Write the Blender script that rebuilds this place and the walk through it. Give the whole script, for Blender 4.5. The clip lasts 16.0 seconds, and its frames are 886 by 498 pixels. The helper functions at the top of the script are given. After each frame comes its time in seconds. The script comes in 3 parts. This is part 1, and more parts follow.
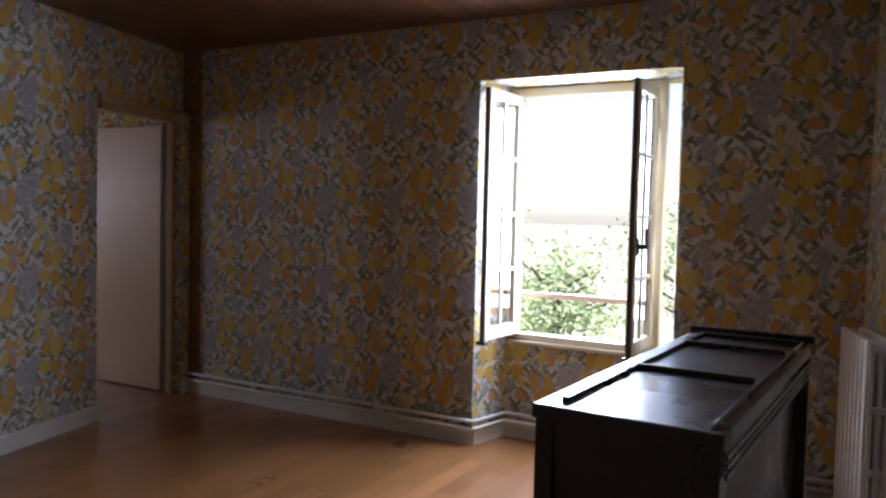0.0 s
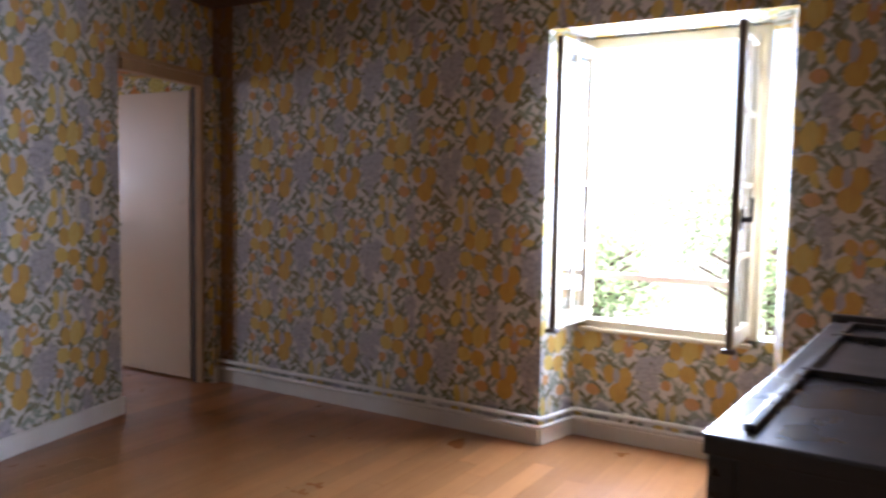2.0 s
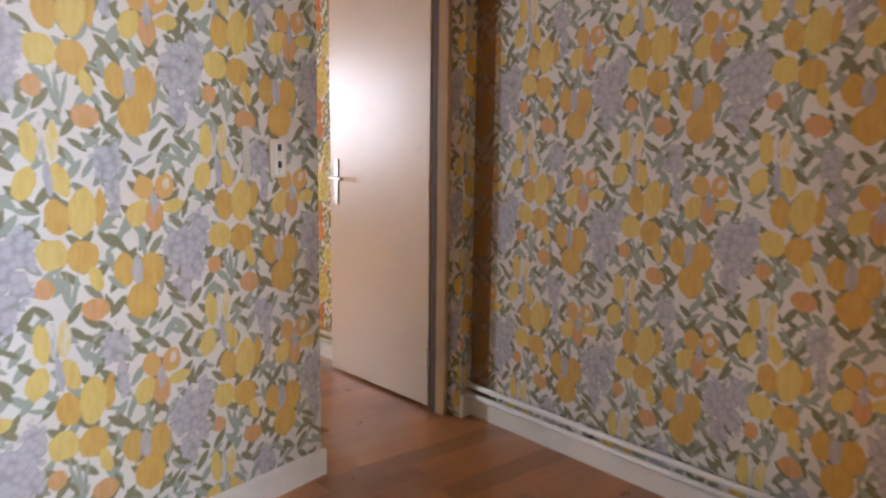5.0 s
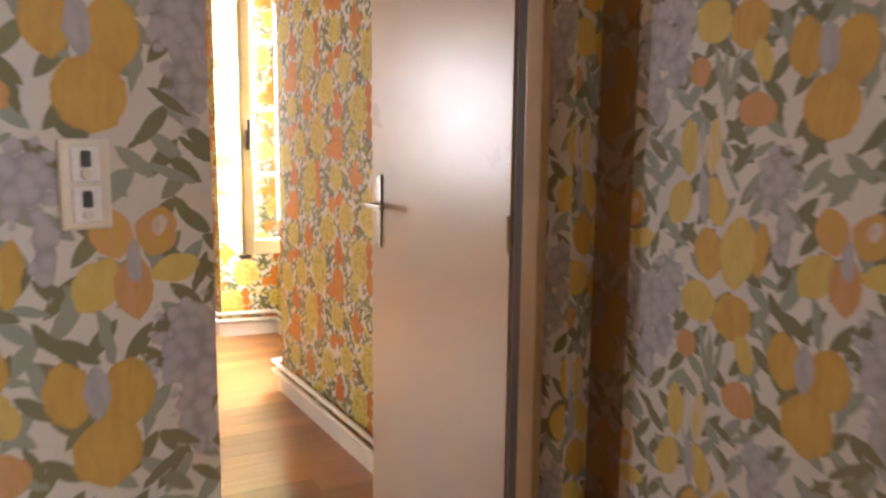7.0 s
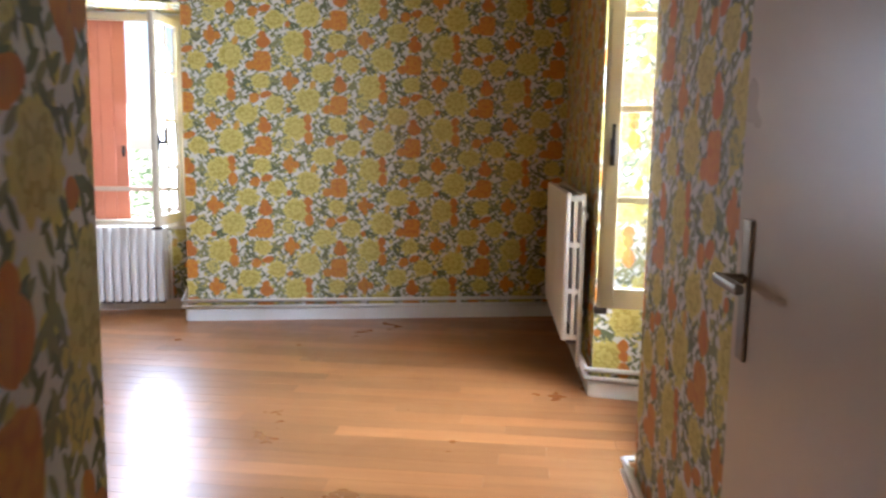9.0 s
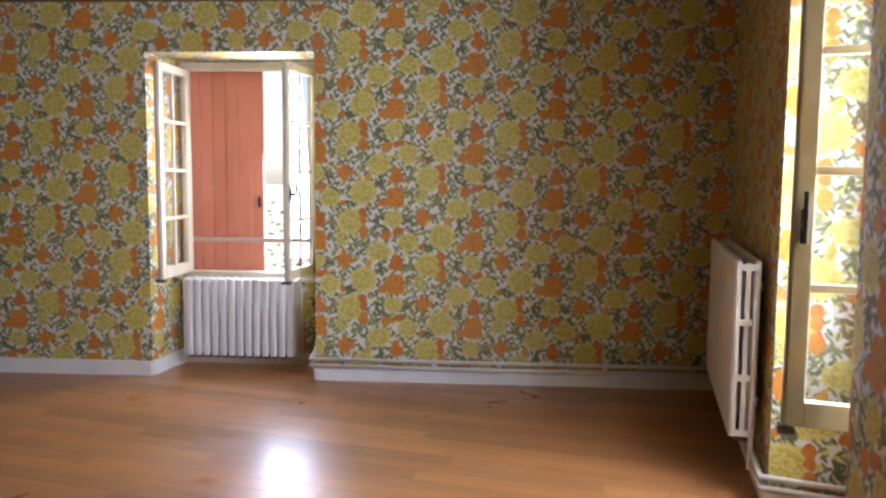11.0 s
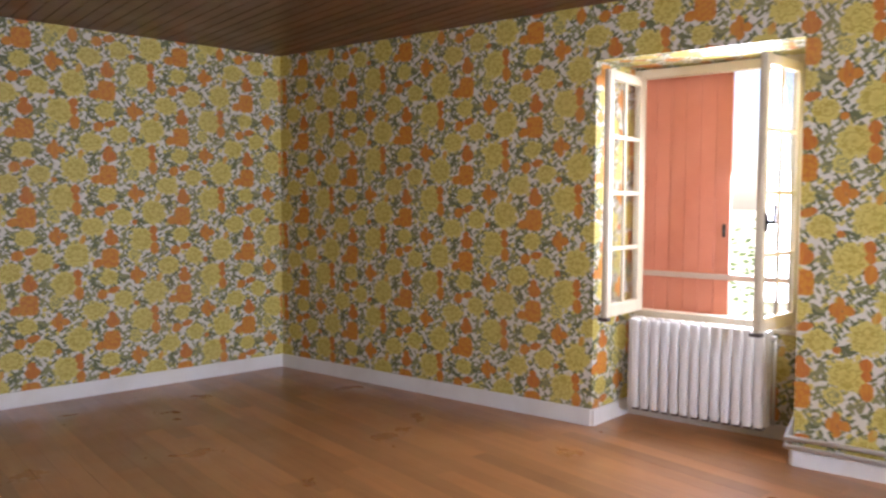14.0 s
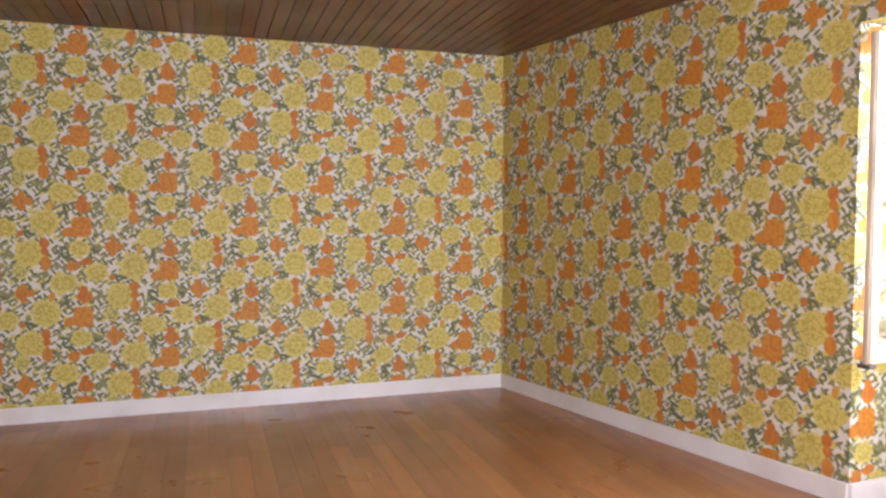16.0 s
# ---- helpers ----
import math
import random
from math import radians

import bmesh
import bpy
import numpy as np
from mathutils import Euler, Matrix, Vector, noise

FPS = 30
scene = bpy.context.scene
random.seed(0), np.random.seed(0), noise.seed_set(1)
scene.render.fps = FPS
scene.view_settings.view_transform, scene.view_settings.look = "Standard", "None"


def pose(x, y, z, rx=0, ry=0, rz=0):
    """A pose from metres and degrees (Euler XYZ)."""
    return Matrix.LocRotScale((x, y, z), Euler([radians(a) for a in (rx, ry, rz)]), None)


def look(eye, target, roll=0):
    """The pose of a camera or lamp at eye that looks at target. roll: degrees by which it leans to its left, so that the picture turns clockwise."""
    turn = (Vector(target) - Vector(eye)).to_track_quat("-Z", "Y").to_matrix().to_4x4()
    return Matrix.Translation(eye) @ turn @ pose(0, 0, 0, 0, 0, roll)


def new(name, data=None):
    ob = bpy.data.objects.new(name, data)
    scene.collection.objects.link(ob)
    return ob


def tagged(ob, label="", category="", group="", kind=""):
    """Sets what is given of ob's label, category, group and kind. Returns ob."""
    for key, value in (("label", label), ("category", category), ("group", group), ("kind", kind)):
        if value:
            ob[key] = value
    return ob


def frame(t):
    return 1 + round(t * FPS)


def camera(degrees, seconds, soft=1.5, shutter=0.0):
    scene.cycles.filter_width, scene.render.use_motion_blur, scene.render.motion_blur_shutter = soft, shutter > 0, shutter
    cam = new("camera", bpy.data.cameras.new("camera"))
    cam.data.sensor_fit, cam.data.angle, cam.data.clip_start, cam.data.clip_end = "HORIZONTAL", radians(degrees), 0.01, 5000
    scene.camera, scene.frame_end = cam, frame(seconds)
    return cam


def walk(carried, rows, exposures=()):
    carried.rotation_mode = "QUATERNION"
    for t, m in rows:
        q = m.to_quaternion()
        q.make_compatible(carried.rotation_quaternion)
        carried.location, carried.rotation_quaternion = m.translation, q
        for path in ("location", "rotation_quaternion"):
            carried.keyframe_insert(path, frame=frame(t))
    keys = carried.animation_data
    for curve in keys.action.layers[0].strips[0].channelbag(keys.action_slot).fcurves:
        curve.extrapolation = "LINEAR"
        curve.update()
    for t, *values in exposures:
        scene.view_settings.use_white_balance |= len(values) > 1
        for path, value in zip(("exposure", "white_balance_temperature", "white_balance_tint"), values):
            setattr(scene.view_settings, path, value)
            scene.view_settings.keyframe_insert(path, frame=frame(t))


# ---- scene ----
cam = camera(59.9, 16.0, soft=2.4, shutter=0.5)
PATH = [
    (0, (4.591, -4.156, 1.406), (3.62, -2.41, 1.314), 1.4),
    (0.5, (4.547, -4.126, 1.382), (3.661, -2.335, 1.289), 1.4),
    (1, (4.448, -4.036, 1.362), (3.598, -2.228, 1.259), 1.3),
    (1.5, (4.28, -3.876, 1.356), (3.42, -2.075, 1.231), 1.3),
    (2, (4.164, -3.76, 1.355), (3.13, -2.054, 1.206), 1.1),
    (2.5, (3.984, -3.622, 1.348), (2.787, -2.031, 1.162), 0.9),
    (3, (3.805, -3.467, 1.341), (2.492, -1.973, 1.125), 0.8),
    (3.5, (3.58, -3.228, 1.328), (2.197, -1.806, 1.072), 0.8),
    (4, (3.331, -2.938, 1.337), (1.879, -1.59, 1.064), 0.7),
    (4.2, (3.212, -2.815, 1.327), (1.738, -1.493, 1.047), 0.6),
    (6.3, (1.877, -1.578, 1.3), (0.251, -0.45, 1.013), 1.0),
    (6.5, (1.779, -1.437, 1.29), (0.113, -0.366, 1.009), 0.8),
    (7, (1.496, -1.146, 1.294), (-0.256, -0.226, 1.008), 0.6),
    (7.5, (1.206, -0.92, 1.289), (-0.628, -0.168, 1.017), 0.9),
    (8, (0.956, -0.707, 1.28), (-0.963, -0.209, 1.015), 1.3),
    (8.5, (0.739, -0.572, 1.286), (-1.242, -0.504, 1.021), 1.4),
    (9, (0.466, -0.527, 1.285), (-1.506, -0.731, 1.02), 0.9),
    (9.2, (0.375, -0.504, 1.287), (-1.589, -0.775, 1.022), 0.8),
    (11.3, (-0.125, -0.566, 1.406), (-2.014, -1.202, 1.236), 0.5),
    (11.5, (-0.195, -0.595, 1.403), (-2.072, -1.268, 1.239), 0.5),
    (12, (-0.345, -0.669, 1.401), (-2.188, -1.429, 1.24), 0.6),
    (12.5, (-0.517, -0.754, 1.396), (-2.278, -1.689, 1.242), 0.4),
    (13, (-0.663, -0.839, 1.387), (-2.224, -2.083, 1.251), 0.2),
    (13.5, (-0.742, -0.918, 1.392), (-2.144, -2.338, 1.26), 0.1),
    (14, (-0.81, -1.024, 1.389), (-2.082, -2.562, 1.264), 0.2),
    (14.5, (-0.957, -1.061, 1.374), (-2.098, -2.699, 1.253), 0.2),
    (15, (-1.174, -1.076, 1.373), (-2.079, -2.856, 1.267), 0.1),
    (15.5, (-1.42, -1.129, 1.364), (-2.145, -2.99, 1.261), 0.2),
    (16, (-1.661, -1.218, 1.369), (-2.244, -3.129, 1.273), 0.1),
]
walk(cam, [(t, look(eye, target, roll)) for t, eye, target, roll in PATH],
     exposures=[(0, 0.8, 6250, 28), (1, 1.3, 6250, 28), (2, 1.7, 6200, 28), (3, 2.5, 5900, 25), (4.2, 2.9, 5750, 20),
                (6.3, 3.15, 8200, 26), (7.0, 2.75, 7300, 24), (8.0, 2.0, 6500, 20), (9, 1.3, 5900, 22), (11.3, 0.9, 6150, 27),
                (13, 1.0, 6400, 27), (14.5, 1.35, 6700, 32), (16, 1.85, 6900, 34)])

# ---- world, sun and window light ----
world = bpy.data.worlds.new("sky")
scene.world = world
world.use_nodes = True
wn = world.node_tree
sky = wn.nodes.new("ShaderNodeTexSky")
sky.sky_type, sky.sun_disc = "NISHITA", False
sky.sun_elevation, sky.sun_rotation = radians(52), radians(160)
wn.links.new(sky.outputs[0], wn.nodes["Background"].inputs[0])
wn.nodes["Background"].inputs[1].default_value = 0.15

sun_data = bpy.data.lights.new("sun", "SUN")
sun_data.energy, sun_data.angle, sun_data.color = 5.0, radians(0.6), (1.0, 0.95, 0.86)
sun = new("sun", sun_data)
sun.matrix_basis = look((0, 0, 20), (-5, 14, 0))

ROOM_H = 2.57
WALL_B = pose(0, 0, 0, 0, 0, 2.38)                       # window wall of the second room
WALL_FAR = pose(-4.785, -2.92, 0, 0, 0, 103.5)           # end wall with the shutter window
WALL_DIV = pose(0, 0, 0, 0, 0, 103.5)                     # dividing wall; x runs to the corner, y into the second room


def window_light(m, x, y, z, w, h, power, colour, dip=18):
    data = bpy.data.lights.new("window_daylight", "AREA")
    data.shape, data.size, data.size_y, data.energy = "RECTANGLE", w, h, power
    data.color = colour
    ob = new("window_daylight", data)
    ob.matrix_basis = m @ pose(x, y, z, -90 + dip, 0, 0)


window_light(Matrix.Identity(4), 3.08, 0.56, 1.42, 0.82, 1.4, 68, (0.62, 0.80, 1.0))
window_light(WALL_B, -2.88, 0.76, 1.42, 0.90, 1.5, 115, (0.72, 0.86, 1.0))
window_light(WALL_FAR, -0.40, 0.60, 1.45, 0.42, 1.45, 30, (0.72, 0.86, 1.0))

# ---- materials ----
def material(name, rough=0.6, metal=0.0, spec=0.5):
    m = bpy.data.materials.new(name)
    m.use_nodes = True
    b = m.node_tree.nodes["Principled BSDF"]
    b.inputs["Roughness"].default_value, b.inputs["Metallic"].default_value = rough, metal
    b.inputs["Specular IOR Level"].default_value = spec
    return m, m.node_tree, b


def link(nt, a, b):
    nt.links.new(a, b)


def math_node(nt, op, a, b=None, clamp=False):
    n = nt.nodes.new("ShaderNodeMath")
    n.operation, n.use_clamp = op, clamp
    for k, v in enumerate((a, b)):
        if v is None:
            continue
        if isinstance(v, (int, float)):
            n.inputs[k].default_value = v
        else:
            link(nt, v, n.inputs[k])
    return n.outputs[0]


def vec_node(nt, op, *values):
    n = nt.nodes.new("ShaderNodeVectorMath")
    n.operation = op
    for k, v in enumerate(values):
        if isinstance(v, tuple):
            n.inputs[k].default_value = v
        else:
            link(nt, v, n.inputs[k])
    return n


def mix_col(nt, fac, a, b):
    n = nt.nodes.new("ShaderNodeMix")
    n.data_type = "RGBA"
    for sock, v in ((n.inputs[0], fac), (n.inputs[6], a), (n.inputs[7], b)):
        if isinstance(v, (int, float)):
            sock.default_value = v
        elif isinstance(v, tuple):
            sock.default_value = (*v, 1)
        else:
            link(nt, v, sock)
    return n.outputs[2]


def noise_node(nt, vec, scale, detail=4.0, rough=0.55, dist=0.0):
    n = nt.nodes.new("ShaderNodeTexNoise")
    n.inputs["Scale"].default_value, n.inputs["Detail"].default_value = scale, detail
    n.inputs["Roughness"].default_value, n.inputs["Distortion"].default_value = rough, dist
    if vec is not None:
        link(nt, vec, n.inputs["Vector"])
    return n


def ramp(nt, fac, lo, hi):
    t = math_node(nt, "DIVIDE", math_node(nt, "SUBTRACT", fac, lo), hi - lo)
    return math_node(nt, "MINIMUM", math_node(nt, "MAXIMUM", t, 0.0), 1.0)


def bump(nt, b, height, strength=0.2, distance=0.002):
    n = nt.nodes.new("ShaderNodeBump")
    n.inputs["Strength"].default_value, n.inputs["Distance"].default_value = strength, distance
    link(nt, height, n.inputs["Height"])
    link(nt, n.outputs[0], b.inputs["Normal"])


def painted(name, colour, rough=0.4, dirt=0.12, dirt_colour=None, scale=3.0, spec=0.5):
    """Old paint with soft grime and fine brush relief."""
    m, nt, b = material(name, rough, 0.0, spec)
    tc = nt.nodes.new("ShaderNodeTexCoord")
    big = noise_node(nt, tc.outputs["Object"], scale, 5)
    fine = noise_node(nt, tc.outputs["Object"], 60, 3)
    dark = dirt_colour or tuple(c * 0.6 for c in colour)
    col = mix_col(nt, math_node(nt, "MULTIPLY", ramp(nt, big.outputs[0], 0.45, 0.8), dirt * 4), colour, dark)
    link(nt, col, b.inputs["Base Color"])
    link(nt, math_node(nt, "ADD", math_node(nt, "MULTIPLY", big.outputs[0], 0.25), rough - 0.12), b.inputs["Roughness"])
    bump(nt, b, fine.outputs[0], 0.15, 0.001)
    return m


class Paper:
    """A printed wallpaper: motifs laid over a repeating drop, one colour patch after another."""

    def __init__(self, name, ground, wide, high, drop, brown_mix=None):
        self.m, self.nt, self.b = material(name, 0.62, 0.0, 0.35)
        self.wide, self.high, self.drop, self.brown_mix = wide, high, drop, brown_mix
        nt = self.nt
        uv = nt.nodes.new("ShaderNodeUVMap")
        self.uv = uv.outputs[0]
        wob = noise_node(nt, self.uv, 30, 2)
        off = vec_node(nt, "MULTIPLY", vec_node(nt, "SUBTRACT", wob.outputs["Color"], (0.5, 0.5, 0.5)).outputs[0], (0.017, 0.017, 0))
        self.at = vec_node(nt, "ADD", self.uv, off.outputs[0]).outputs[0]
        sep = nt.nodes.new("ShaderNodeSeparateXYZ")
        link(nt, self.at, sep.inputs[0])
        self.cells = []
        for shift in (0.0, 0.5):
            strip = math_node(nt, "FLOOR", math_node(nt, "ADD", math_node(nt, "DIVIDE", sep.outputs[0], wide), shift))
            com = nt.nodes.new("ShaderNodeCombineXYZ")
            link(nt, math_node(nt, "SUBTRACT", sep.outputs[0], math_node(nt, "MULTIPLY", strip, wide)), com.inputs[0])
            link(nt, math_node(nt, "ADD", sep.outputs[1], math_node(nt, "MULTIPLY", strip, drop)), com.inputs[1])
            self.cells.append(com.outputs[0])
        g = noise_node(nt, self.uv, 9, 3)
        self.col = mix_col(nt, g.outputs[0], ground, tuple(c * 0.88 for c in ground))
        self.small = nt.nodes.new("ShaderNodeTexVoronoi")
        self.small.voronoi_dimensions = "2D"
        self.small.inputs["Scale"].default_value = 40
        link(nt, self.at, self.small.inputs["Vector"])
        streak = noise_node(nt, vec_node(nt, "MULTIPLY", self.at, (60, 14, 1)).outputs[0], 1.0, 2)
        self.shade = ramp(nt, streak.outputs[0], 0.40, 0.66)

    def local(self, x, y, rx, ry, turn):
        """The place on the paper seen from one motif, in the motif's own half widths."""
        nt = self.nt
        x %= self.wide
        cell = self.cells[0]
        if not 0.25 < x / self.wide < 0.75:
            cell = self.cells[1]
            if x > self.wide / 2:
                x, y = x - self.wide, y + self.drop
        d = vec_node(nt, "SUBTRACT", cell, (x, y, 0))
        w = vec_node(nt, "WRAP", d.outputs[0], (9, self.high / 2, 1), (-9, -self.high / 2, -1))
        mp = nt.nodes.new("ShaderNodeMapping")
        mp.vector_type = "TEXTURE"
        mp.inputs["Rotation"].default_value = (0, 0, radians(turn))
        mp.inputs["Scale"].default_value = (rx, ry, 1)
        link(nt, w.outputs[0], mp.inputs[0])
        return mp.outputs[0]

    def radius(self, at):
        return vec_node(self.nt, "LENGTH", at).outputs["Value"]

    def leaf(self, x, y, rx, ry, turn, colour):
        """A pointed leaf."""
        nt = self.nt
        at = self.local(x, y, rx * 1.33, ry, turn)
        side = vec_node(nt, "ADD", vec_node(nt, "ABSOLUTE", at).outputs[0], (0.75, 0, 0))
        mask = math_node(nt, "MULTIPLY", math_node(nt, "SUBTRACT", 1.25, self.radius(side.outputs[0])), 12, True)
        self.col = mix_col(nt, mask, self.col, colour)

    def patch(self, x, y, rx, ry, turn, colour, second):
        """A blunt petal, streaked with a second colour."""
        nt = self.nt
        at = self.local(x, y, rx, ry / 1.22, turn)
        side = vec_node(nt, "ADD", vec_node(nt, "ABSOLUTE", at).outputs[0], (0.35, 0, 0))
        r = math_node(nt, "SUBTRACT", self.radius(side.outputs[0]), 0.33)
        mask = math_node(nt, "MULTIPLY", math_node(nt, "SUBTRACT", 1.08, r), 11, True)
        tone = mix_col(nt, math_node(nt, "MULTIPLY", self.shade, 0.75), colour, second)
        tone = mix_col(nt, math_node(nt, "MULTIPLY", ramp(nt, r, 0.88, 1.0), 0.45), tone, second)
        self.col = mix_col(nt, mask, self.col, tone)

    def florets(self, x, y, rx, ry, colour, second):
        """A loose head of many small grey florets."""
        nt = self.nt
        r = self.radius(self.local(x, y, rx, ry, 0))
        ragged = math_node(nt, "ADD", r, math_node(nt, "MULTIPLY", self.small.outputs["Distance"], 0.9))
        mask = math_node(nt, "MULTIPLY", math_node(nt, "SUBTRACT", 1.42, ragged), 6, True)
        self.col = mix_col(nt, mask, self.col, mix_col(nt, ramp(nt, self.small.outputs["Distance"], 0.25, 0.7), colour, second))

    def rose(self, x, y, rx, ry, colour, second):
        """A full rose: scalloped outline and rings of petals closing round the heart."""
        nt = self.nt
        r = self.radius(self.local(x, y, rx, ry, 0))
        scallop = math_node(nt, "ADD", r, math_node(nt, "MULTIPLY", self.small.outputs["Distance"], 0.40))
        mask = math_node(nt, "MULTIPLY", math_node(nt, "SUBTRACT", 1.20, scallop), 7, True)
        ring = math_node(nt, "SINE", math_node(nt, "ADD", math_node(nt, "MULTIPLY", r, 10.0), math_node(nt, "MULTIPLY", self.small.outputs["Distance"], 6.0)))
        tone = mix_col(nt, math_node(nt, "MULTIPLY", ramp(nt, ring, 0.1, 0.9), 0.9), colour, second)
        heart = math_node(nt, "MULTIPLY", ramp(nt, r, 0.35, 0.0), 0.5)
        self.col = mix_col(nt, mask, self.col, mix_col(nt, heart, tone, second))

    def bloom(self, x, y, rx, ry, turn, colour, second):
        """A square-set cluster of petals with darker gaps between them."""
        nt = self.nt
        at = self.local(x, y, rx, ry, turn)
        r = self.radius(vec_node(nt, "MULTIPLY", at, at).outputs[0])
        mask = math_node(nt, "MULTIPLY", math_node(nt, "SUBTRACT", 1.0, r), 6, True)
        tone = mix_col(nt, math_node(nt, "MULTIPLY", ramp(nt, self.small.outputs["Distance"], 0.3, 0.7), 0.7), colour, second)
        self.col = mix_col(nt, mask, self.col, tone)

    def leaves(self, turn, wide, long, fill, a, b):
        """A scatter of pointed leaves, all leaning one way, in two greens."""
        nt = self.nt
        mp = nt.nodes.new("ShaderNodeMapping")
        mp.inputs["Rotation"].default_value = (0, 0, radians(turn))
        link(nt, self.uv, mp.inputs[0])
        sc = vec_node(nt, "DIVIDE", mp.outputs[0], (wide, long, 1))
        vor = nt.nodes.new("ShaderNodeTexVoronoi")
        vor.voronoi_dimensions = "2D"
        vor.inputs["Scale"].default_value, vor.inputs["Randomness"].default_value = 1.0, 0.85
        link(nt, sc.outputs[0], vor.inputs["Vector"])
        tone = nt.nodes.new("ShaderNodeSeparateColor")
        link(nt, vor.outputs["Color"], tone.inputs[0])
        off = vec_node(nt, "SUBTRACT", sc.outputs[0], vor.outputs["Position"])
        at = vec_node(nt, "DIVIDE", off.outputs[0], (fill * 1.33, fill, 1))
        side = vec_node(nt, "ADD", vec_node(nt, "ABSOLUTE", at.outputs[0]).outputs[0], (0.75, 0, 0))
        mask = math_node(nt, "MULTIPLY", math_node(nt, "SUBTRACT", 1.25, self.radius(side.outputs[0])), 10, True)
        self.col = mix_col(nt, mask, self.col, mix_col(nt, ramp(nt, tone.outputs[0], 0.45, 0.55), a, b))

    def finish(self):
        nt, b = self.nt, self.b
        age = noise_node(nt, self.uv, 1.1, 5)
        col = mix_col(nt, math_node(nt, "MULTIPLY", ramp(nt, age.outputs[0], 0.5, 0.85), 0.30), self.col, (0.42, 0.30, 0.16))
        if self.brown_mix:
            col = mix_col(nt, 0.78, col, self.brown_mix)
        link(nt, col, b.inputs["Base Color"])
        bump(nt, b, noise_node(nt, self.uv, 220, 2).outputs[0], 0.12, 0.0008)
        return self.m


def wallpaper_tulips(name, brown_mix=None):
    """Irises, tulips and buds in ochre and yellow among sage leaves and grey flower heads."""
    p = Paper(name, (0.70, 0.675, 0.63), 0.545, 0.54, 0.0, brown_mix)
    lilac, shadow, sage, olive, pale = (0.45, 0.44, 0.47), (0.33, 0.32, 0.345), (0.30, 0.335, 0.275), (0.20, 0.195, 0.105), (0.66, 0.62, 0.55)
    yellow, gold, ochre, amber, orange = (0.66, 0.51, 0.16), (0.60, 0.42, 0.10), (0.61, 0.38, 0.09), (0.53, 0.30, 0.07), (0.63, 0.33, 0.17)
    p.leaves(40, 0.052, 0.100, 0.42, sage, olive)
    p.leaves(-50, 0.052, 0.098, 0.40, olive, sage)
    p.florets(0.125, 0.413, 0.064, 0.082, lilac, shadow)
    p.florets(0.129, 0.298, 0.036, 0.070, lilac, shadow)
    p.florets(0.437, 0.148, 0.046, 0.059, lilac, shadow)
    p.florets(0.456, 0.049, 0.021, 0.062, lilac, shadow)
    p.florets(0.190, 0.460, 0.041, 0.066, lilac, shadow)
    p.florets(0.180, 0.361, 0.030, 0.055, lilac, shadow)
    p.leaf(0.100, 0.265, 0.017, 0.041, 60, olive)
    p.leaf(0.063, 0.216, 0.015, 0.041, -50, olive)
    p.leaf(0.123, 0.090, 0.017, 0.041, 35, olive)
    p.leaf(0.097, 0.156, 0.014, 0.045, 70, sage)
    p.leaf(0.005, 0.146, 0.014, 0.042, -60, sage)
    p.leaf(0.462, 0.448, 0.019, 0.054, 40, olive)
    p.leaf(0.536, 0.449, 0.018, 0.052, 12, sage)
    p.leaf(0.308, 0.324, 0.012, 0.071, 3, sage)
    p.leaf(0.289, 0.350, 0.012, 0.059, 14, sage)
    p.leaf(0.327, 0.331, 0.012, 0.054, -12, sage)
    p.leaf(0.382, 0.128, 0.016, 0.037, -30, sage)
    p.leaf(0.426, 0.275, 0.016, 0.037, 20, olive)
    p.leaf(0.430, 0.502, 0.012, 0.037, 75, sage)
    p.leaf(0.482, 0.497, 0.019, 0.045, -25, sage)
    p.leaf(0.228, 0.257, 0.012, 0.037, -60, sage)
    p.leaf(0.142, 0.536, 0.016, 0.037, -20, olive)
    p.leaf(0.398, 0.406, 0.012, 0.037, 70, sage)
    p.leaf(0.437, 0.400, 0.018, 0.042, 15, sage)
    p.leaf(0.355, 0.190, 0.015, 0.037, 60, olive)
    p.leaf(0.396, 0.196, 0.013, 0.037, -60, sage)
    p.leaf(0.205, 0.017, 0.012, 0.037, 75, sage)
    p.leaf(0.336, 0.150, 0.012, 0.037, 30, sage)
    p.leaf(0.053, 0.325, 0.016, 0.055, -10, sage)
    p.leaf(0.142, 0.191, 0.015, 0.037, 55, olive)
    p.patch(0.257, 0.200, 0.011, 0.049, 0, pale, shadow)
    p.patch(0.226, 0.200, 0.023, 0.053, 4, yellow, gold)
    p.patch(0.288, 0.202, 0.019, 0.051, -4, yellow, pale)
    p.patch(0.209, 0.092, 0.031, 0.044, -22, yellow, gold)
    p.patch(0.302, 0.098, 0.026, 0.047, 20, yellow, ochre)
    p.patch(0.270, 0.106, 0.012, 0.050, 6, lilac, shadow)
    p.patch(0.289, 0.539, 0.035, 0.048, 10, ochre, amber)
    p.patch(0.411, 0.019, 0.017, 0.050, -6, ochre, amber)
    p.patch(0.360, 0.007, 0.041, 0.066, -6, yellow, gold)
    p.patch(0.269, 0.438, 0.045, 0.040, -30, yellow, gold)
    p.patch(0.355, 0.422, 0.045, 0.045, 25, ochre, amber)
    p.patch(0.390, 0.357, 0.020, 0.037, 18, yellow, gold)
    p.patch(0.244, 0.346, 0.027, 0.027, 15, orange, amber)
    p.patch(0.383, 0.269, 0.041, 0.031, -8, orange, amber)
    p.patch(0.526, 0.530, 0.033, 0.042, -35, yellow, gold)
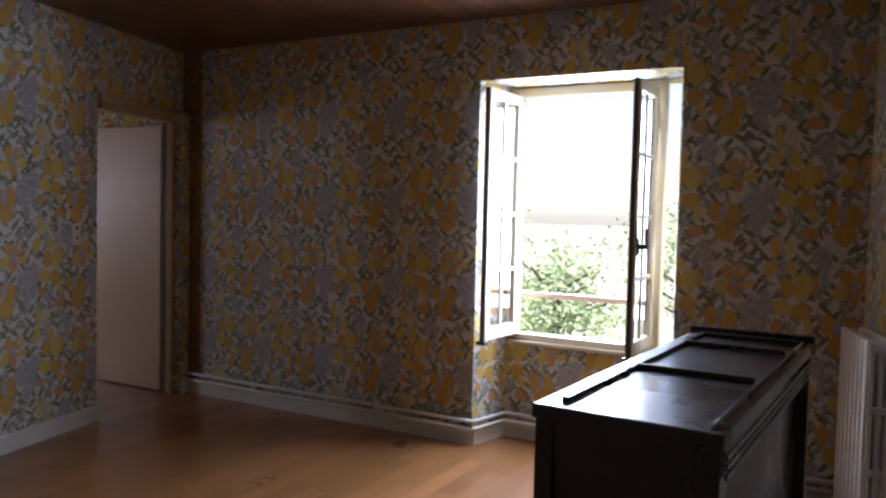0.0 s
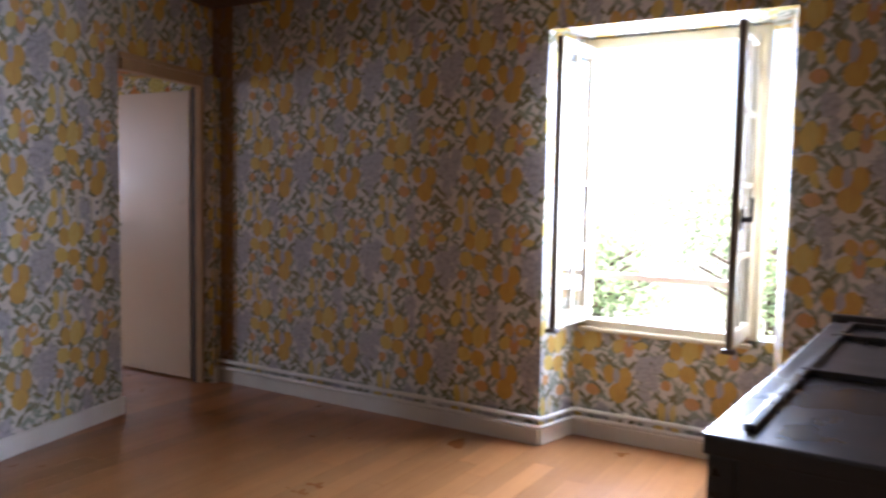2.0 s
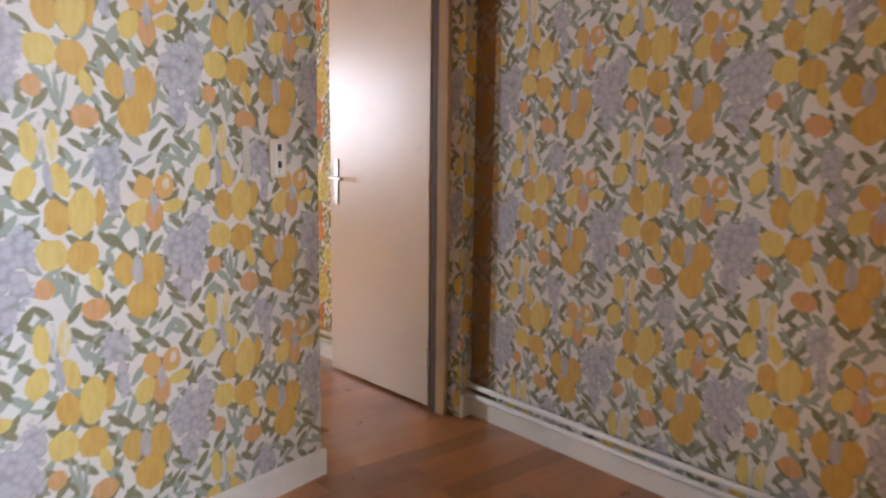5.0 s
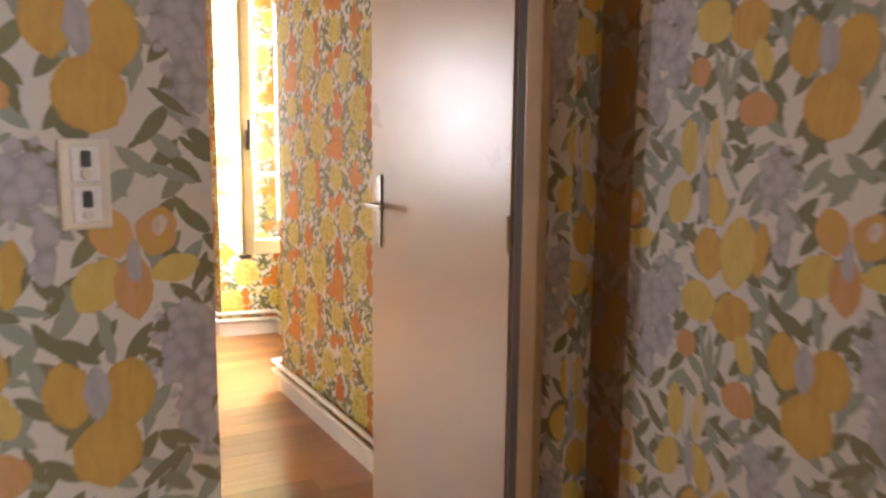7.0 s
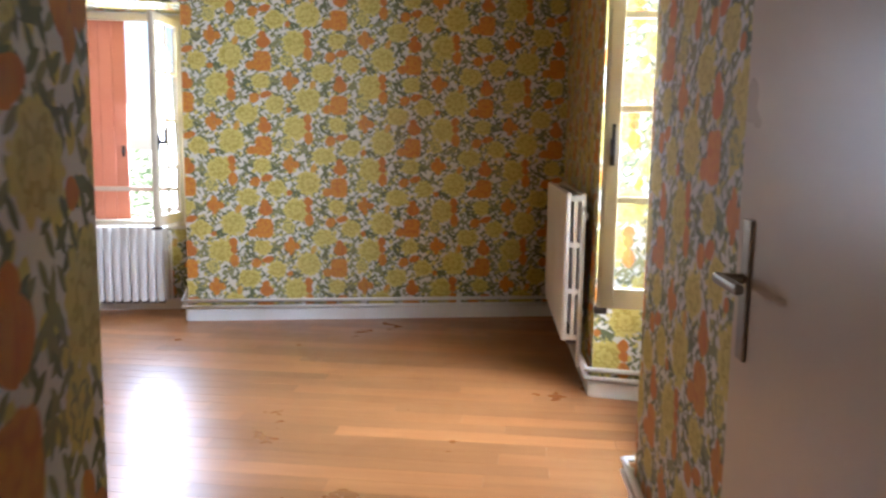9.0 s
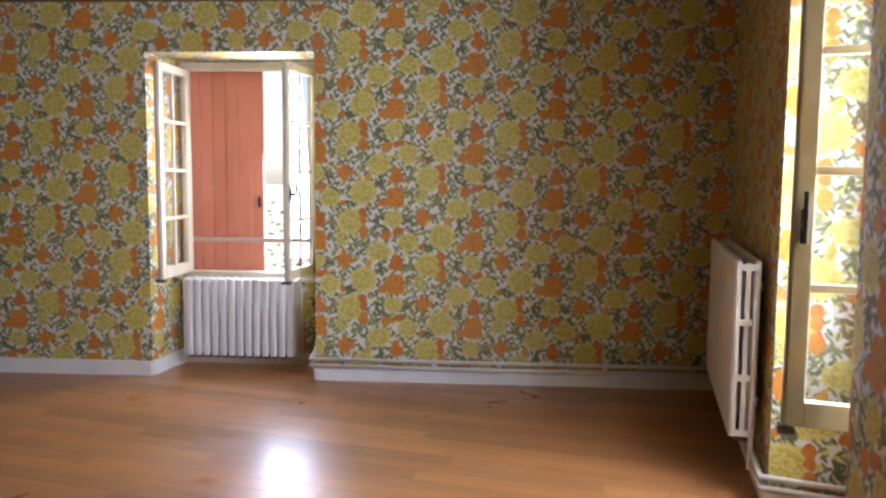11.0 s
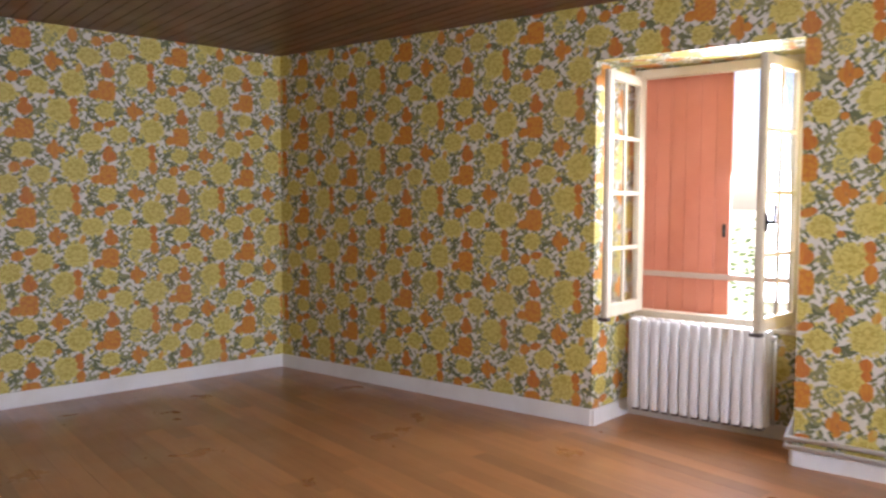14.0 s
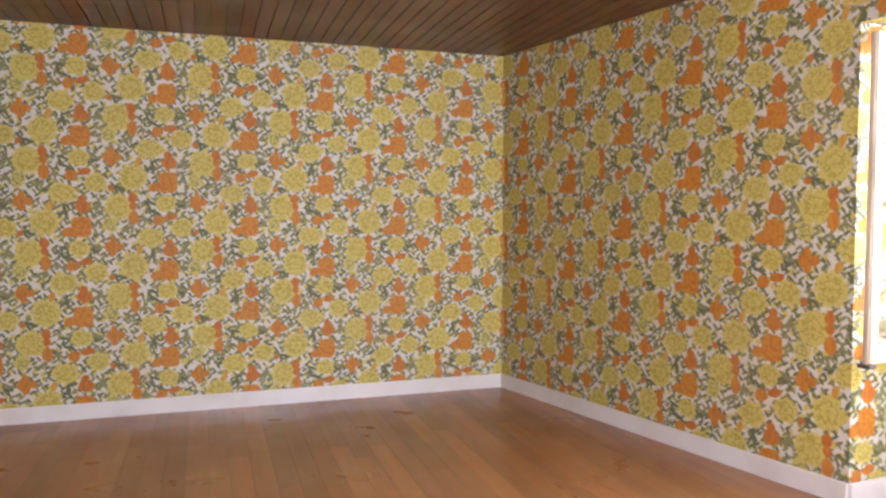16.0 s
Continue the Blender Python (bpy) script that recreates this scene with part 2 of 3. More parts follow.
    p.patch(0.100, 0.006, 0.039, 0.021, 8, yellow, gold)
    p.patch(0.036, 0.521, 0.029, 0.047, 0, orange, amber)
    p.patch(0.005, 0.066, 0.031, 0.037, 15, ochre, orange)
    p.patch(0.074, 0.067, 0.033, 0.036, -15, ochre, orange)
    p.patch(0.078, 0.074, 0.013, 0.017, -20, pale, orange)
    p.patch(0.037, 0.023, 0.012, 0.033, 0, lilac, shadow)
    p.patch(0.477, 0.370, 0.035, 0.048, 6, ochre, amber)
    p.patch(0.018, 0.358, 0.042, 0.054, -6, ochre, amber)
    p.patch(0.530, 0.271, 0.052, 0.055, 0, ochre, amber)
    p.patch(0.518, 0.366, 0.019, 0.041, 0, lilac, shadow)
    return p.finish()


def wallpaper_roses(name, brown_mix=None):
    """Full yellow roses with towers of small orange flowers and green sprigs."""
    p = Paper(name, (0.70, 0.67, 0.58), 0.535, 0.592, 0.296, brown_mix)
    lime, gold, orange, red = (0.60, 0.50, 0.13), (0.42, 0.32, 0.05), (0.60, 0.25, 0.03), (0.50, 0.14, 0.025)
    leaf, dark = (0.23, 0.235, 0.10), (0.13, 0.145, 0.065)
    p.leaves(20, 0.070, 0.060, 0.36, lime, lime)
    p.leaves(55, 0.034, 0.064, 0.40, leaf, dark)
    p.leaves(-35, 0.034, 0.062, 0.39, dark, leaf)
    p.leaf(0.175, 0.252, 0.017, 0.048, 60, leaf)
    p.leaf(0.197, 0.240, 0.014, 0.039, 108, leaf)
    p.leaf(0.155, 0.238, 0.014, 0.039, 14, leaf)
    p.leaf(0.323, 0.048, 0.018, 0.049, 70, dark)
    p.leaf(0.345, 0.036, 0.014, 0.040, 118, dark)
    p.leaf(0.303, 0.034, 0.014, 0.040, 24, dark)
    p.leaf(0.380, 0.370, 0.016, 0.045, -60, leaf)
    p.leaf(0.402, 0.358, 0.013, 0.036, -12, leaf)
    p.leaf(0.360, 0.356, 0.013, 0.036, -106, leaf)
    p.leaf(0.533, 0.188, 0.021, 0.059, 10, dark)
    p.leaf(0.555, 0.176, 0.017, 0.047, 58, dark)
    p.leaf(0.513, 0.174, 0.017, 0.047, -36, dark)
    p.leaf(0.194, 0.519, 0.020, 0.055, -15, leaf)
    p.leaf(0.216, 0.507, 0.016, 0.044, 33, leaf)
    p.leaf(0.174, 0.505, 0.016, 0.044, -61, leaf)
    p.leaf(0.161, 0.232, 0.016, 0.044, 60, dark)
    p.leaf(0.183, 0.220, 0.013, 0.035, 108, dark)
    p.leaf(0.141, 0.218, 0.013, 0.035, 14, dark)
    p.leaf(0.474, 0.432, 0.016, 0.043, 15, leaf)
    p.leaf(0.496, 0.420, 0.012, 0.035, 63, leaf)
    p.leaf(0.454, 0.418, 0.012, 0.035, -31, leaf)
    p.leaf(0.431, 0.335, 0.014, 0.039, -25, dark)
    p.leaf(0.453, 0.323, 0.011, 0.031, 23, dark)
    p.leaf(0.411, 0.321, 0.011, 0.031, -71, dark)
    p.leaf(0.206, 0.143, 0.012, 0.034, 40, leaf)
    p.leaf(0.228, 0.131, 0.010, 0.027, 88, leaf)
    p.leaf(0.186, 0.129, 0.010, 0.027, -6, leaf)
    p.leaf(0.527, 0.536, 0.017, 0.046, 70, dark)
    p.leaf(0.549, 0.524, 0.013, 0.037, 118, dark)
    p.leaf(0.507, 0.522, 0.013, 0.037, 24, dark)
    p.leaf(0.240, 0.451, 0.011, 0.031, -20, leaf)
    p.leaf(0.262, 0.439, 0.010, 0.025, 28, leaf)
    p.leaf(0.220, 0.437, 0.010, 0.025, -66, leaf)
    p.leaf(0.318, 0.268, 0.013, 0.036, 10, dark)
    p.leaf(0.340, 0.256, 0.010, 0.029, 58, dark)
    p.leaf(0.298, 0.254, 0.010, 0.029, -36, dark)
    p.leaf(0.029, 0.276, 0.016, 0.044, -75, leaf)
    p.leaf(0.051, 0.264, 0.013, 0.035, -27, leaf)
    p.leaf(0.009, 0.262, 0.013, 0.035, -121, leaf)
    p.leaf(0.510, 0.492, 0.012, 0.033, 40, dark)
    p.leaf(0.532, 0.480, 0.010, 0.026, 88, dark)
    p.leaf(0.490, 0.478, 0.010, 0.026, -6, dark)
    p.leaf(0.183, 0.402, 0.014, 0.038, -15, leaf)
    p.leaf(0.205, 0.390, 0.011, 0.030, 33, leaf)
    p.leaf(0.163, 0.388, 0.011, 0.030, -61, leaf)
    p.leaf(0.206, 0.143, 0.011, 0.031, 50, dark)
    p.leaf(0.228, 0.131, 0.010, 0.025, 98, dark)
    p.leaf(0.186, 0.129, 0.010, 0.025, 4, dark)
    p.rose(0.182, 0.079, 0.072, 0.065, lime, gold)
    p.rose(0.265, 0.394, 0.046, 0.053, lime, leaf)
    p.rose(0.410, 0.117, 0.091, 0.091, lime, gold)
    p.rose(0.321, 0.511, 0.091, 0.090, lime, gold)
    p.rose(0.517, 0.308, 0.086, 0.067, lime, gold)
    p.rose(0.082, 0.239, 0.067, 0.057, lime, gold)
    p.bloom(0.095, 0.380, 0.063, 0.072, 0, orange, red)
    p.patch(0.013, 0.348, 0.038, 0.029, 20, orange, red)
    p.patch(0.104, 0.513, 0.049, 0.041, 0, red, orange)
    p.patch(0.098, 0.562, 0.027, 0.025, 0, red, orange)
    p.patch(0.407, 0.572, 0.029, 0.034, 0, red, orange)
    p.patch(0.410, 0.518, 0.025, 0.027, 20, red, orange)
    p.patch(0.413, 0.440, 0.032, 0.046, 0, orange, red)
    p.patch(0.259, 0.247, 0.029, 0.036, 10, orange, red)
    p.patch(0.320, 0.249, 0.029, 0.025, -10, orange, red)
    p.patch(0.283, 0.285, 0.020, 0.032, 20, orange, red)
    p.patch(0.285, 0.211, 0.020, 0.029, -20, orange, red)
    p.patch(0.034, 0.124, 0.038, 0.033, 30, orange, red)
    p.patch(0.116, 0.151, 0.043, 0.023, 15, red, orange)
    p.patch(0.272, 0.044, 0.020, 0.019, 0, red, orange)
    p.patch(0.446, 0.223, 0.021, 0.033, -20, orange, lime)
    return p.finish()


MAT_PAPER_A = wallpaper_tulips("tulip_wallpaper")
# The same tulip paper mixed mostly into dark brown, for the corner strip.
MAT_PAPER_A_BROWN = wallpaper_tulips("browned_wallpaper", (0.20, 0.09, 0.03))
MAT_PAPER_B = wallpaper_roses("rose_wallpaper")
MAT_WHITE = painted("white_paint", (0.78, 0.76, 0.71), 0.35, 0.10, (0.50, 0.44, 0.34))
MAT_CREAM = painted("cream_paint", (0.66, 0.58, 0.42), 0.38, 0.14, (0.36, 0.26, 0.14))
MAT_DOOR = painted("door_gloss_paint", (0.57, 0.46, 0.345), 0.30, 0.03, (0.47, 0.36, 0.25), 1.2, 0.32)
MAT_FRAME = painted("brown_frame_paint", (0.42, 0.29, 0.16), 0.45, 0.2, (0.20, 0.11, 0.05))
MAT_TAN = painted("tan_frame_paint", (0.50, 0.35, 0.20), 0.42, 0.15, (0.30, 0.18, 0.09))
# Dark paint of edges and feet; also colours the shaded gap at the door.
MAT_SASH_EDGE_AND_GAP = painted("weathered_edge_and_gap_shade", (0.11, 0.085, 0.07), 0.6, 0.2)
MAT_SALMON = painted("salmon_shutter_paint", (0.70, 0.25, 0.15), 0.6, 0.12, (0.52, 0.14, 0.07))
MAT_RAIL = painted("guard_rail_paint", (0.60, 0.44, 0.34), 0.5, 0.1)
MAT_PLASTER = painted("plaster", (0.62, 0.58, 0.50), 0.85, 0.15)
MAT_PLASTIC = painted("ivory_plastic", (0.74, 0.70, 0.60), 0.35, 0.05)
MAT_SWITCH = painted("white_plastic", (0.86, 0.86, 0.85), 0.25, 0.02)
MAT_BLACK = painted("dark_plastic", (0.03, 0.03, 0.03), 0.4, 0.05)
MAT_METAL, _nt, _b = material("brushed_metal", 0.3, 1.0)
_b.inputs["Base Color"].default_value = (0.30, 0.27, 0.23, 1)
MAT_DARK_METAL, _nt, _b = material("dark_iron", 0.5, 0.8)
_b.inputs["Base Color"].default_value = (0.05, 0.045, 0.04, 1)
MAT_GLASS, _nt, _b = material("window_glass", 0.02)
_b.inputs["Transmission Weight"].default_value, _b.inputs["IOR"].default_value = 1.0, 1.45


def wood(name, light, dark, rough, coat=0.0, axis=1, piece=True, wear=0.0):
    m, nt, b = material(name, rough)
    tc = nt.nodes.new("ShaderNodeTexCoord")
    geo = nt.nodes.new("ShaderNodeNewGeometry")
    info = nt.nodes.new("ShaderNodeObjectInfo")
    rnd = math_node(nt, "FRACT", math_node(nt, "ADD", info.outputs["Random"], geo.outputs["Random Per Island"]))
    stretch = [7.0, 7.0, 7.0]
    stretch[axis] = 0.5
    com = nt.nodes.new("ShaderNodeCombineXYZ")
    for k in range(3):
        link(nt, math_node(nt, "MULTIPLY", rnd, 37.0 + 11 * k), com.inputs[k])
    pos = vec_node(nt, "MULTIPLY", tc.outputs["Object"], tuple(stretch))
    at = vec_node(nt, "ADD", pos.outputs[0], com.outputs[0]).outputs[0]
    grain = noise_node(nt, at, 3.0, 6, 0.65, 0.0)
    fine = noise_node(nt, at, 14.0, 3, 0.6)
    col = mix_col(nt, ramp(nt, grain.outputs[0], 0.25, 0.85), light, dark)
    col = mix_col(nt, math_node(nt, "MULTIPLY", ramp(nt, fine.outputs[0], 0.5, 0.8), 0.12), col, dark)
    if piece:
        tone = mix_col(nt, rnd, (0.78, 0.76, 0.73), (1.18, 1.15, 1.10))
        mul = nt.nodes.new("ShaderNodeMix")
        mul.data_type, mul.blend_type = "RGBA", "MULTIPLY"
        mul.inputs[0].default_value = 1.0
        link(nt, col, mul.inputs[6]), link(nt, tone, mul.inputs[7])
        col = mul.outputs[2]
    link(nt, col, b.inputs["Base Color"])
    scuff = noise_node(nt, geo.outputs["Position"], 2.2, 6, 0.6)
    link(nt, math_node(nt, "ADD", math_node(nt, "MULTIPLY", ramp(nt, scuff.outputs[0], 0.35, 0.75), 0.16 + wear), rough - 0.06), b.inputs["Roughness"])
    b.inputs["Coat Weight"].default_value, b.inputs["Coat Roughness"].default_value = coat, 0.18
    bump(nt, b, fine.outputs[0], 0.06, 0.0008)
    return m


MAT_FLOOR = wood("varnished_floorboards", (0.43, 0.19, 0.064), (0.31, 0.122, 0.039), 0.33, 0.35, 1, True, 0.04)
MAT_CEIL = wood("varnished_ceiling_boards", (0.17, 0.068, 0.024), (0.10, 0.038, 0.014), 0.42, 0.15, 1, True)
MAT_CHEST = wood("dark_stained_oak", (0.026, 0.014, 0.012), (0.012, 0.007, 0.006), 0.30, 0.5, 1, False)
MAT_GROUND, _nt, _b = material("grass_ground", 0.9)
_tc = _nt.nodes.new("ShaderNodeTexCoord")
_n = noise_node(_nt, _tc.outputs["Object"], 0.6, 6)
link(_nt, mix_col(_nt, _n.outputs[0], (0.40, 0.44, 0.30), (0.52, 0.52, 0.40)), _b.inputs["Base Color"])
MAT_BARK = painted("bark", (0.10, 0.07, 0.05), 0.9, 0.2)
MAT_LEAF, _nt, _b = material("tree_leaves", 0.6)
_g = _nt.nodes.new("ShaderNodeNewGeometry")
link(_nt, mix_col(_nt, _g.outputs["Random Per Island"], (0.22, 0.34, 0.14), (0.40, 0.50, 0.28)), _b.inputs["Base Color"])


# ---- mesh helpers ----
def box(bm, x0, x1, y0, y1, z0, z1, bevel=0.0):
    """A box, with its edges rounded off where bevel is given."""
    made = bmesh.ops.create_cube(bm, size=1.0, matrix=Matrix.LocRotScale(((x0 + x1) / 2, (y0 + y1) / 2, (z0 + z1) / 2), None,
                                                                        (abs(x1 - x0), abs(y1 - y0), abs(z1 - z0))))
    if bevel:
        edges = list({e for v in made["verts"] for e in v.link_edges})
        bmesh.ops.bevel(bm, geom=edges, offset=bevel, segments=2, affect="EDGES", profile=0.6)
    return bm


def prism(bm, plan, z0, z1, run=0.0):
    """An upright prism over a plan, anticlockwise, with its faces laid out in metres for the wallpaper, from run on."""
    uv = bm.loops.layers.uv.verify()
    low = [bm.verts.new((x, y, z0)) for x, y in plan]
    top = [bm.verts.new((x, y, z1)) for x, y in plan]
    for k in range(len(plan)):
        j = (k + 1) % len(plan)
        step = math.dist(plan[k], plan[j])
        face = bm.faces.new((low[k], low[j], top[j], top[k]))
        for loop, at in zip(face.loops, ((run, z0), (run + step, z0), (run + step, z1), (run, z1))):
            loop[uv].uv = at
        run += step
    for face in (bm.faces.new(top), bm.faces.new(low[::-1])):
        for loop in face.loops:
            loop[uv].uv = (loop.vert.co.x, loop.vert.co.y)
    return bm


def tube(bm, points, r, sides=10):
    """A round pipe along points, with mitred bends."""
    rings = []
    pts = [Vector(p) for p in points]
    for k, p in enumerate(pts):
        a = (p - pts[k - 1]).normalized() if k else (pts[1] - p).normalized()
        b = (pts[k + 1] - p).normalized() if k + 1 < len(pts) else a
        t = (a + b).normalized()
        side = t.cross(Vector((0, 0, 1)))
        if side.length < 1e-3:
            side = Vector((1, 0, 0))
        side.normalize()
        up = side.cross(t).normalized()
        wide = 1 / max(0.5, math.cos(a.angle(b) / 2)) if a.length and b.length else 1
        rings.append([bm.verts.new(p + side * r * wide * math.cos(q) + up * r * math.sin(q)) for q in
                      [2 * math.pi * n / sides for n in range(sides)]])
    for a, b in zip(rings, rings[1:]):
        for n in range(sides):
            f = bm.faces.new((a[n], a[(n + 1) % sides], b[(n + 1) % sides], b[n]))
            f.smooth = True
    bm.faces.new(rings[0][::-1]), bm.faces.new(rings[-1])
    return bm


def mesh_of(name, bm, mat):
    bmesh.ops.recalc_face_normals(bm, faces=bm.faces)
    me = bpy.data.meshes.new(name)
    bm.to_mesh(me)
    bm.free()
    me.materials.append(mat)
    return me


def part(name, bm, mat, parent, label=""):
    ob = new(name, mesh_of(name, bm, mat))
    ob.parent = parent
    if label:
        tagged(ob, label)
    return ob


def thing(name, label, category, m=None, group="", kind=""):
    ob = new(name)
    ob.empty_display_size = 0.1
    if m is not None:
        ob.matrix_basis = m
    return tagged(ob, label, category, group, kind)


def setting(name, bm, mat, m=None, label="", category=""):
    ob = new(name, mesh_of(name, bm, mat))
    if m is not None:
        ob.matrix_basis = m
    return tagged(ob, label, category, kind="structure")


def rect(x0, x1, y0, y1):
    return [(x0, y0), (x1, y0), (x1, y1), (x0, y1)]
# ---- large structure ----
THICK = 0.50


def niche_wall(name, mat, m, x0, x1, n0, n1, splay, depth, top, sill, label, phase=0.0):
    """A thick wall with one window recess that runs down to the floor; the opening goes through above the sill."""
    bm = bmesh.new()
    prism(bm, [(x0, 0), (n0, 0), (n0 + splay, depth), (n0 + splay, THICK), (x0, THICK)], 0, ROOM_H, x0 + phase)
    prism(bm, [(n1, 0), (x1, 0), (x1, THICK), (n1 - splay, THICK), (n1 - splay, depth)], 0, ROOM_H, n1 + phase)
    prism(bm, [(n0, 0), (n1, 0), (n1 - splay, depth), (n1 - splay, THICK), (n0 + splay, THICK), (n0 + splay, depth)], top, ROOM_H, n0 + phase)
    prism(bm, rect(n0 + splay, n1 - splay, depth, THICK), 0, sill, n0 + splay + phase)
    return setting(name, bm, mat, m, label, "wall")


IDENT = Matrix.Identity(4)
A_SKEW = 0.24                                              # the first room's right wall runs askew
niche_wall("wall_north_first_room", MAT_PAPER_A, IDENT, 0.20, 5.3, 2.51, 3.695, 0.07, 0.30, 2.205, 0.64,
           "window wall papered with large yellow and grey tulips", -1.77)
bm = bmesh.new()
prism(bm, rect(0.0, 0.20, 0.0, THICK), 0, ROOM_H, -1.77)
setting("wall_corner_band", bm, MAT_PAPER_A_BROWN, None, "darker brown strip of wallpaper in the corner", "wall")
niche_wall("wall_north_second_room", MAT_PAPER_B, WALL_B, -6.0, -0.02, -3.49, -2.27, 0.06, 0.36, 2.22, 0.66,
           "window wall papered with yellow and orange roses")
niche_wall("wall_end", MAT_PAPER_B, WALL_FAR, -4.6, 3.2, -1.165, 0.0, 0.05, 0.43, 2.236, 0.66,
           "end wall papered with yellow and orange roses", 6.5)

DIVIDE = 0.63                                              # thickness of the dividing wall
bm = bmesh.new()
prism(bm, rect(-7.2, -0.925, 0, 0.15), 0, ROOM_H, -7.2)
prism(bm, rect(-0.925, 0.0, 0, 0.12), 2.10, ROOM_H, -0.925)
prism(bm, rect(-0.105, 0.02, -0.075, 0.06), 0, 2.10, -0.30)
setting("wall_between", bm, MAT_PAPER_A, WALL_DIV, "thick dividing wall with tulip paper", "wall")
bm = bmesh.new()
prism(bm, rect(-7.2, -0.912, 0.15, DIVIDE), 0, ROOM_H)
prism(bm, rect(-0.912, 0.0, 0.12, DIVIDE), 2.12, ROOM_H)
setting("wall_between_inner", bm, MAT_PAPER_B, WALL_DIV, "thick dividing wall with rose paper", "wall")
bm = bmesh.new()
prism(bm, [(-6.4, -7.39), (1.9, -7.13), (1.9, -6.63), (-6.4, -6.89)], 0, ROOM_H, -8.804)
setting("wall_south_second_room", bm, MAT_PAPER_B, None, "long wall papered with yellow and orange roses", "wall")
bm = bmesh.new()
prism(bm, [(4.58, 0.0), (4.58 + 7 * A_SKEW, -7.0), (5.1 + 7 * A_SKEW, -7.0), (5.1, 0.0)], 0, ROOM_H)
setting("wall_east", bm, MAT_PAPER_A, None, "side wall papered with large tulips", "wall")
bm = bmesh.new()
prism(bm, rect(1.2, 6.8, -7.1, -6.6), 0, ROOM_H)
setting("wall_south_first_room", bm, MAT_PAPER_A, None, "back wall papered with large tulips", "wall")

bm = bmesh.new()
box(bm, -6.4, 6.8, -7.3, THICK, -0.25, -0.024)
setting("floor_base", bm, MAT_SASH_EDGE_AND_GAP, None, "dark sub-floor under the boards", "floor")


def ceiling():
    bm = bmesh.new()
    box(bm, -6.4, 6.8, -7.3, THICK, ROOM_H + 0.016, ROOM_H + 0.2)
    x, w = -6.2, 0.092
    while x < 6.5:
        box(bm, x + 0.003, x + w - 0.003, -7.0, 0.02, ROOM_H - 0.002, ROOM_H + 0.014, 0.0)
        x += w
    setting("ceiling", bm, MAT_CEIL, None, "varnished brown tongue-and-groove ceiling boards", "ceiling")


ceiling()


# ---- windows ----
def sash(w, h, parent, m, edge_mat, n_rows=4):
    """One casement leaf, hinged at x = 0 and reaching to x = w: frame, glazing bars, panes and a dark weathered edge."""
    leaf = new("casement")
    leaf.parent, leaf.matrix_basis = parent, m
    tagged(leaf, "cream painted wooden casement standing open")
    st, d = 0.052, 0.038
    bm = bmesh.new()
    for x0, x1, z0, z1 in ((0, st, 0, h), (w - st, w, 0, h), (st, w - st, 0, 0.075), (st, w - st, h - 0.055, h)):
        box(bm, x0, x1, -d / 2, d / 2, z0, z1, 0.004)
    part("casement_frame", bm, MAT_CREAM, leaf)
    z_lo, z_hi = 0.075, h - 0.055
    bars = [z_lo + (z_hi - z_lo) * k / n_rows for k in range(1, n_rows)]
    for z in bars:
        bm = bmesh.new()
        box(bm, st, w - st, -0.013, 0.013, z - 0.012, z + 0.012, 0.003)
        part("glazing_bar", bm, MAT_CREAM, leaf)
    bm = bmesh.new()
    box(bm, w / 2 - 0.011, w / 2 + 0.011, -0.010, 0.010, z_lo, z_hi, 0.003)
    part("upright_bar", bm, MAT_CREAM, leaf)
    edges = [z_lo, *bars, z_hi]
    for z0, z1 in zip(edges, edges[1:]):
        for x0, x1 in ((st, w / 2 - 0.011), (w / 2 + 0.011, w - st)):
            bm = bmesh.new()
            box(bm, x0 - 0.004, x1 + 0.004, -0.0015, 0.0015, z0 + 0.008, z1 - 0.008)
            pane = part("pane", bm, MAT_GLASS, leaf)
            pane.visible_shadow = False
    bm = bmesh.new()
    box(bm, w, w + 0.008, -0.010, 0.010, -0.012, h, 0.003)
    part("leaf_edge", bm, edge_mat, leaf)
    bm = bmesh.new()
    box(bm, w - 0.030, w + 0.02, -d / 2 - 0.012, d / 2 + 0.012, -0.022, -0.002, 0.004)
    part("drip_shoe", bm, MAT_SASH_EDGE_AND_GAP, leaf, "dark wooden foot of the casement")
    return leaf


def espagnolette(leaf, w, z, side):
    bm = bmesh.new()
    y = side * 0.022
    box(bm, w - 0.035, w - 0.015, min(y, y + side * 0.012), max(y, y + side * 0.012), z - 0.05, z + 0.05, 0.004)
    box(bm, w - 0.032, w - 0.018, min(y, y + side * 0.05), max(y, y + side * 0.05), z - 0.012, z + 0.012, 0.004)
    box(bm, w - 0.032, w - 0.018, min(y + side * 0.04, y + side * 0.055), max(y + side * 0.04, y + side * 0.055), z - 0.01, z + 0.10, 0.004)
    part("window_handle", bm, MAT_DARK_METAL, leaf, "dark iron espagnolette handle")


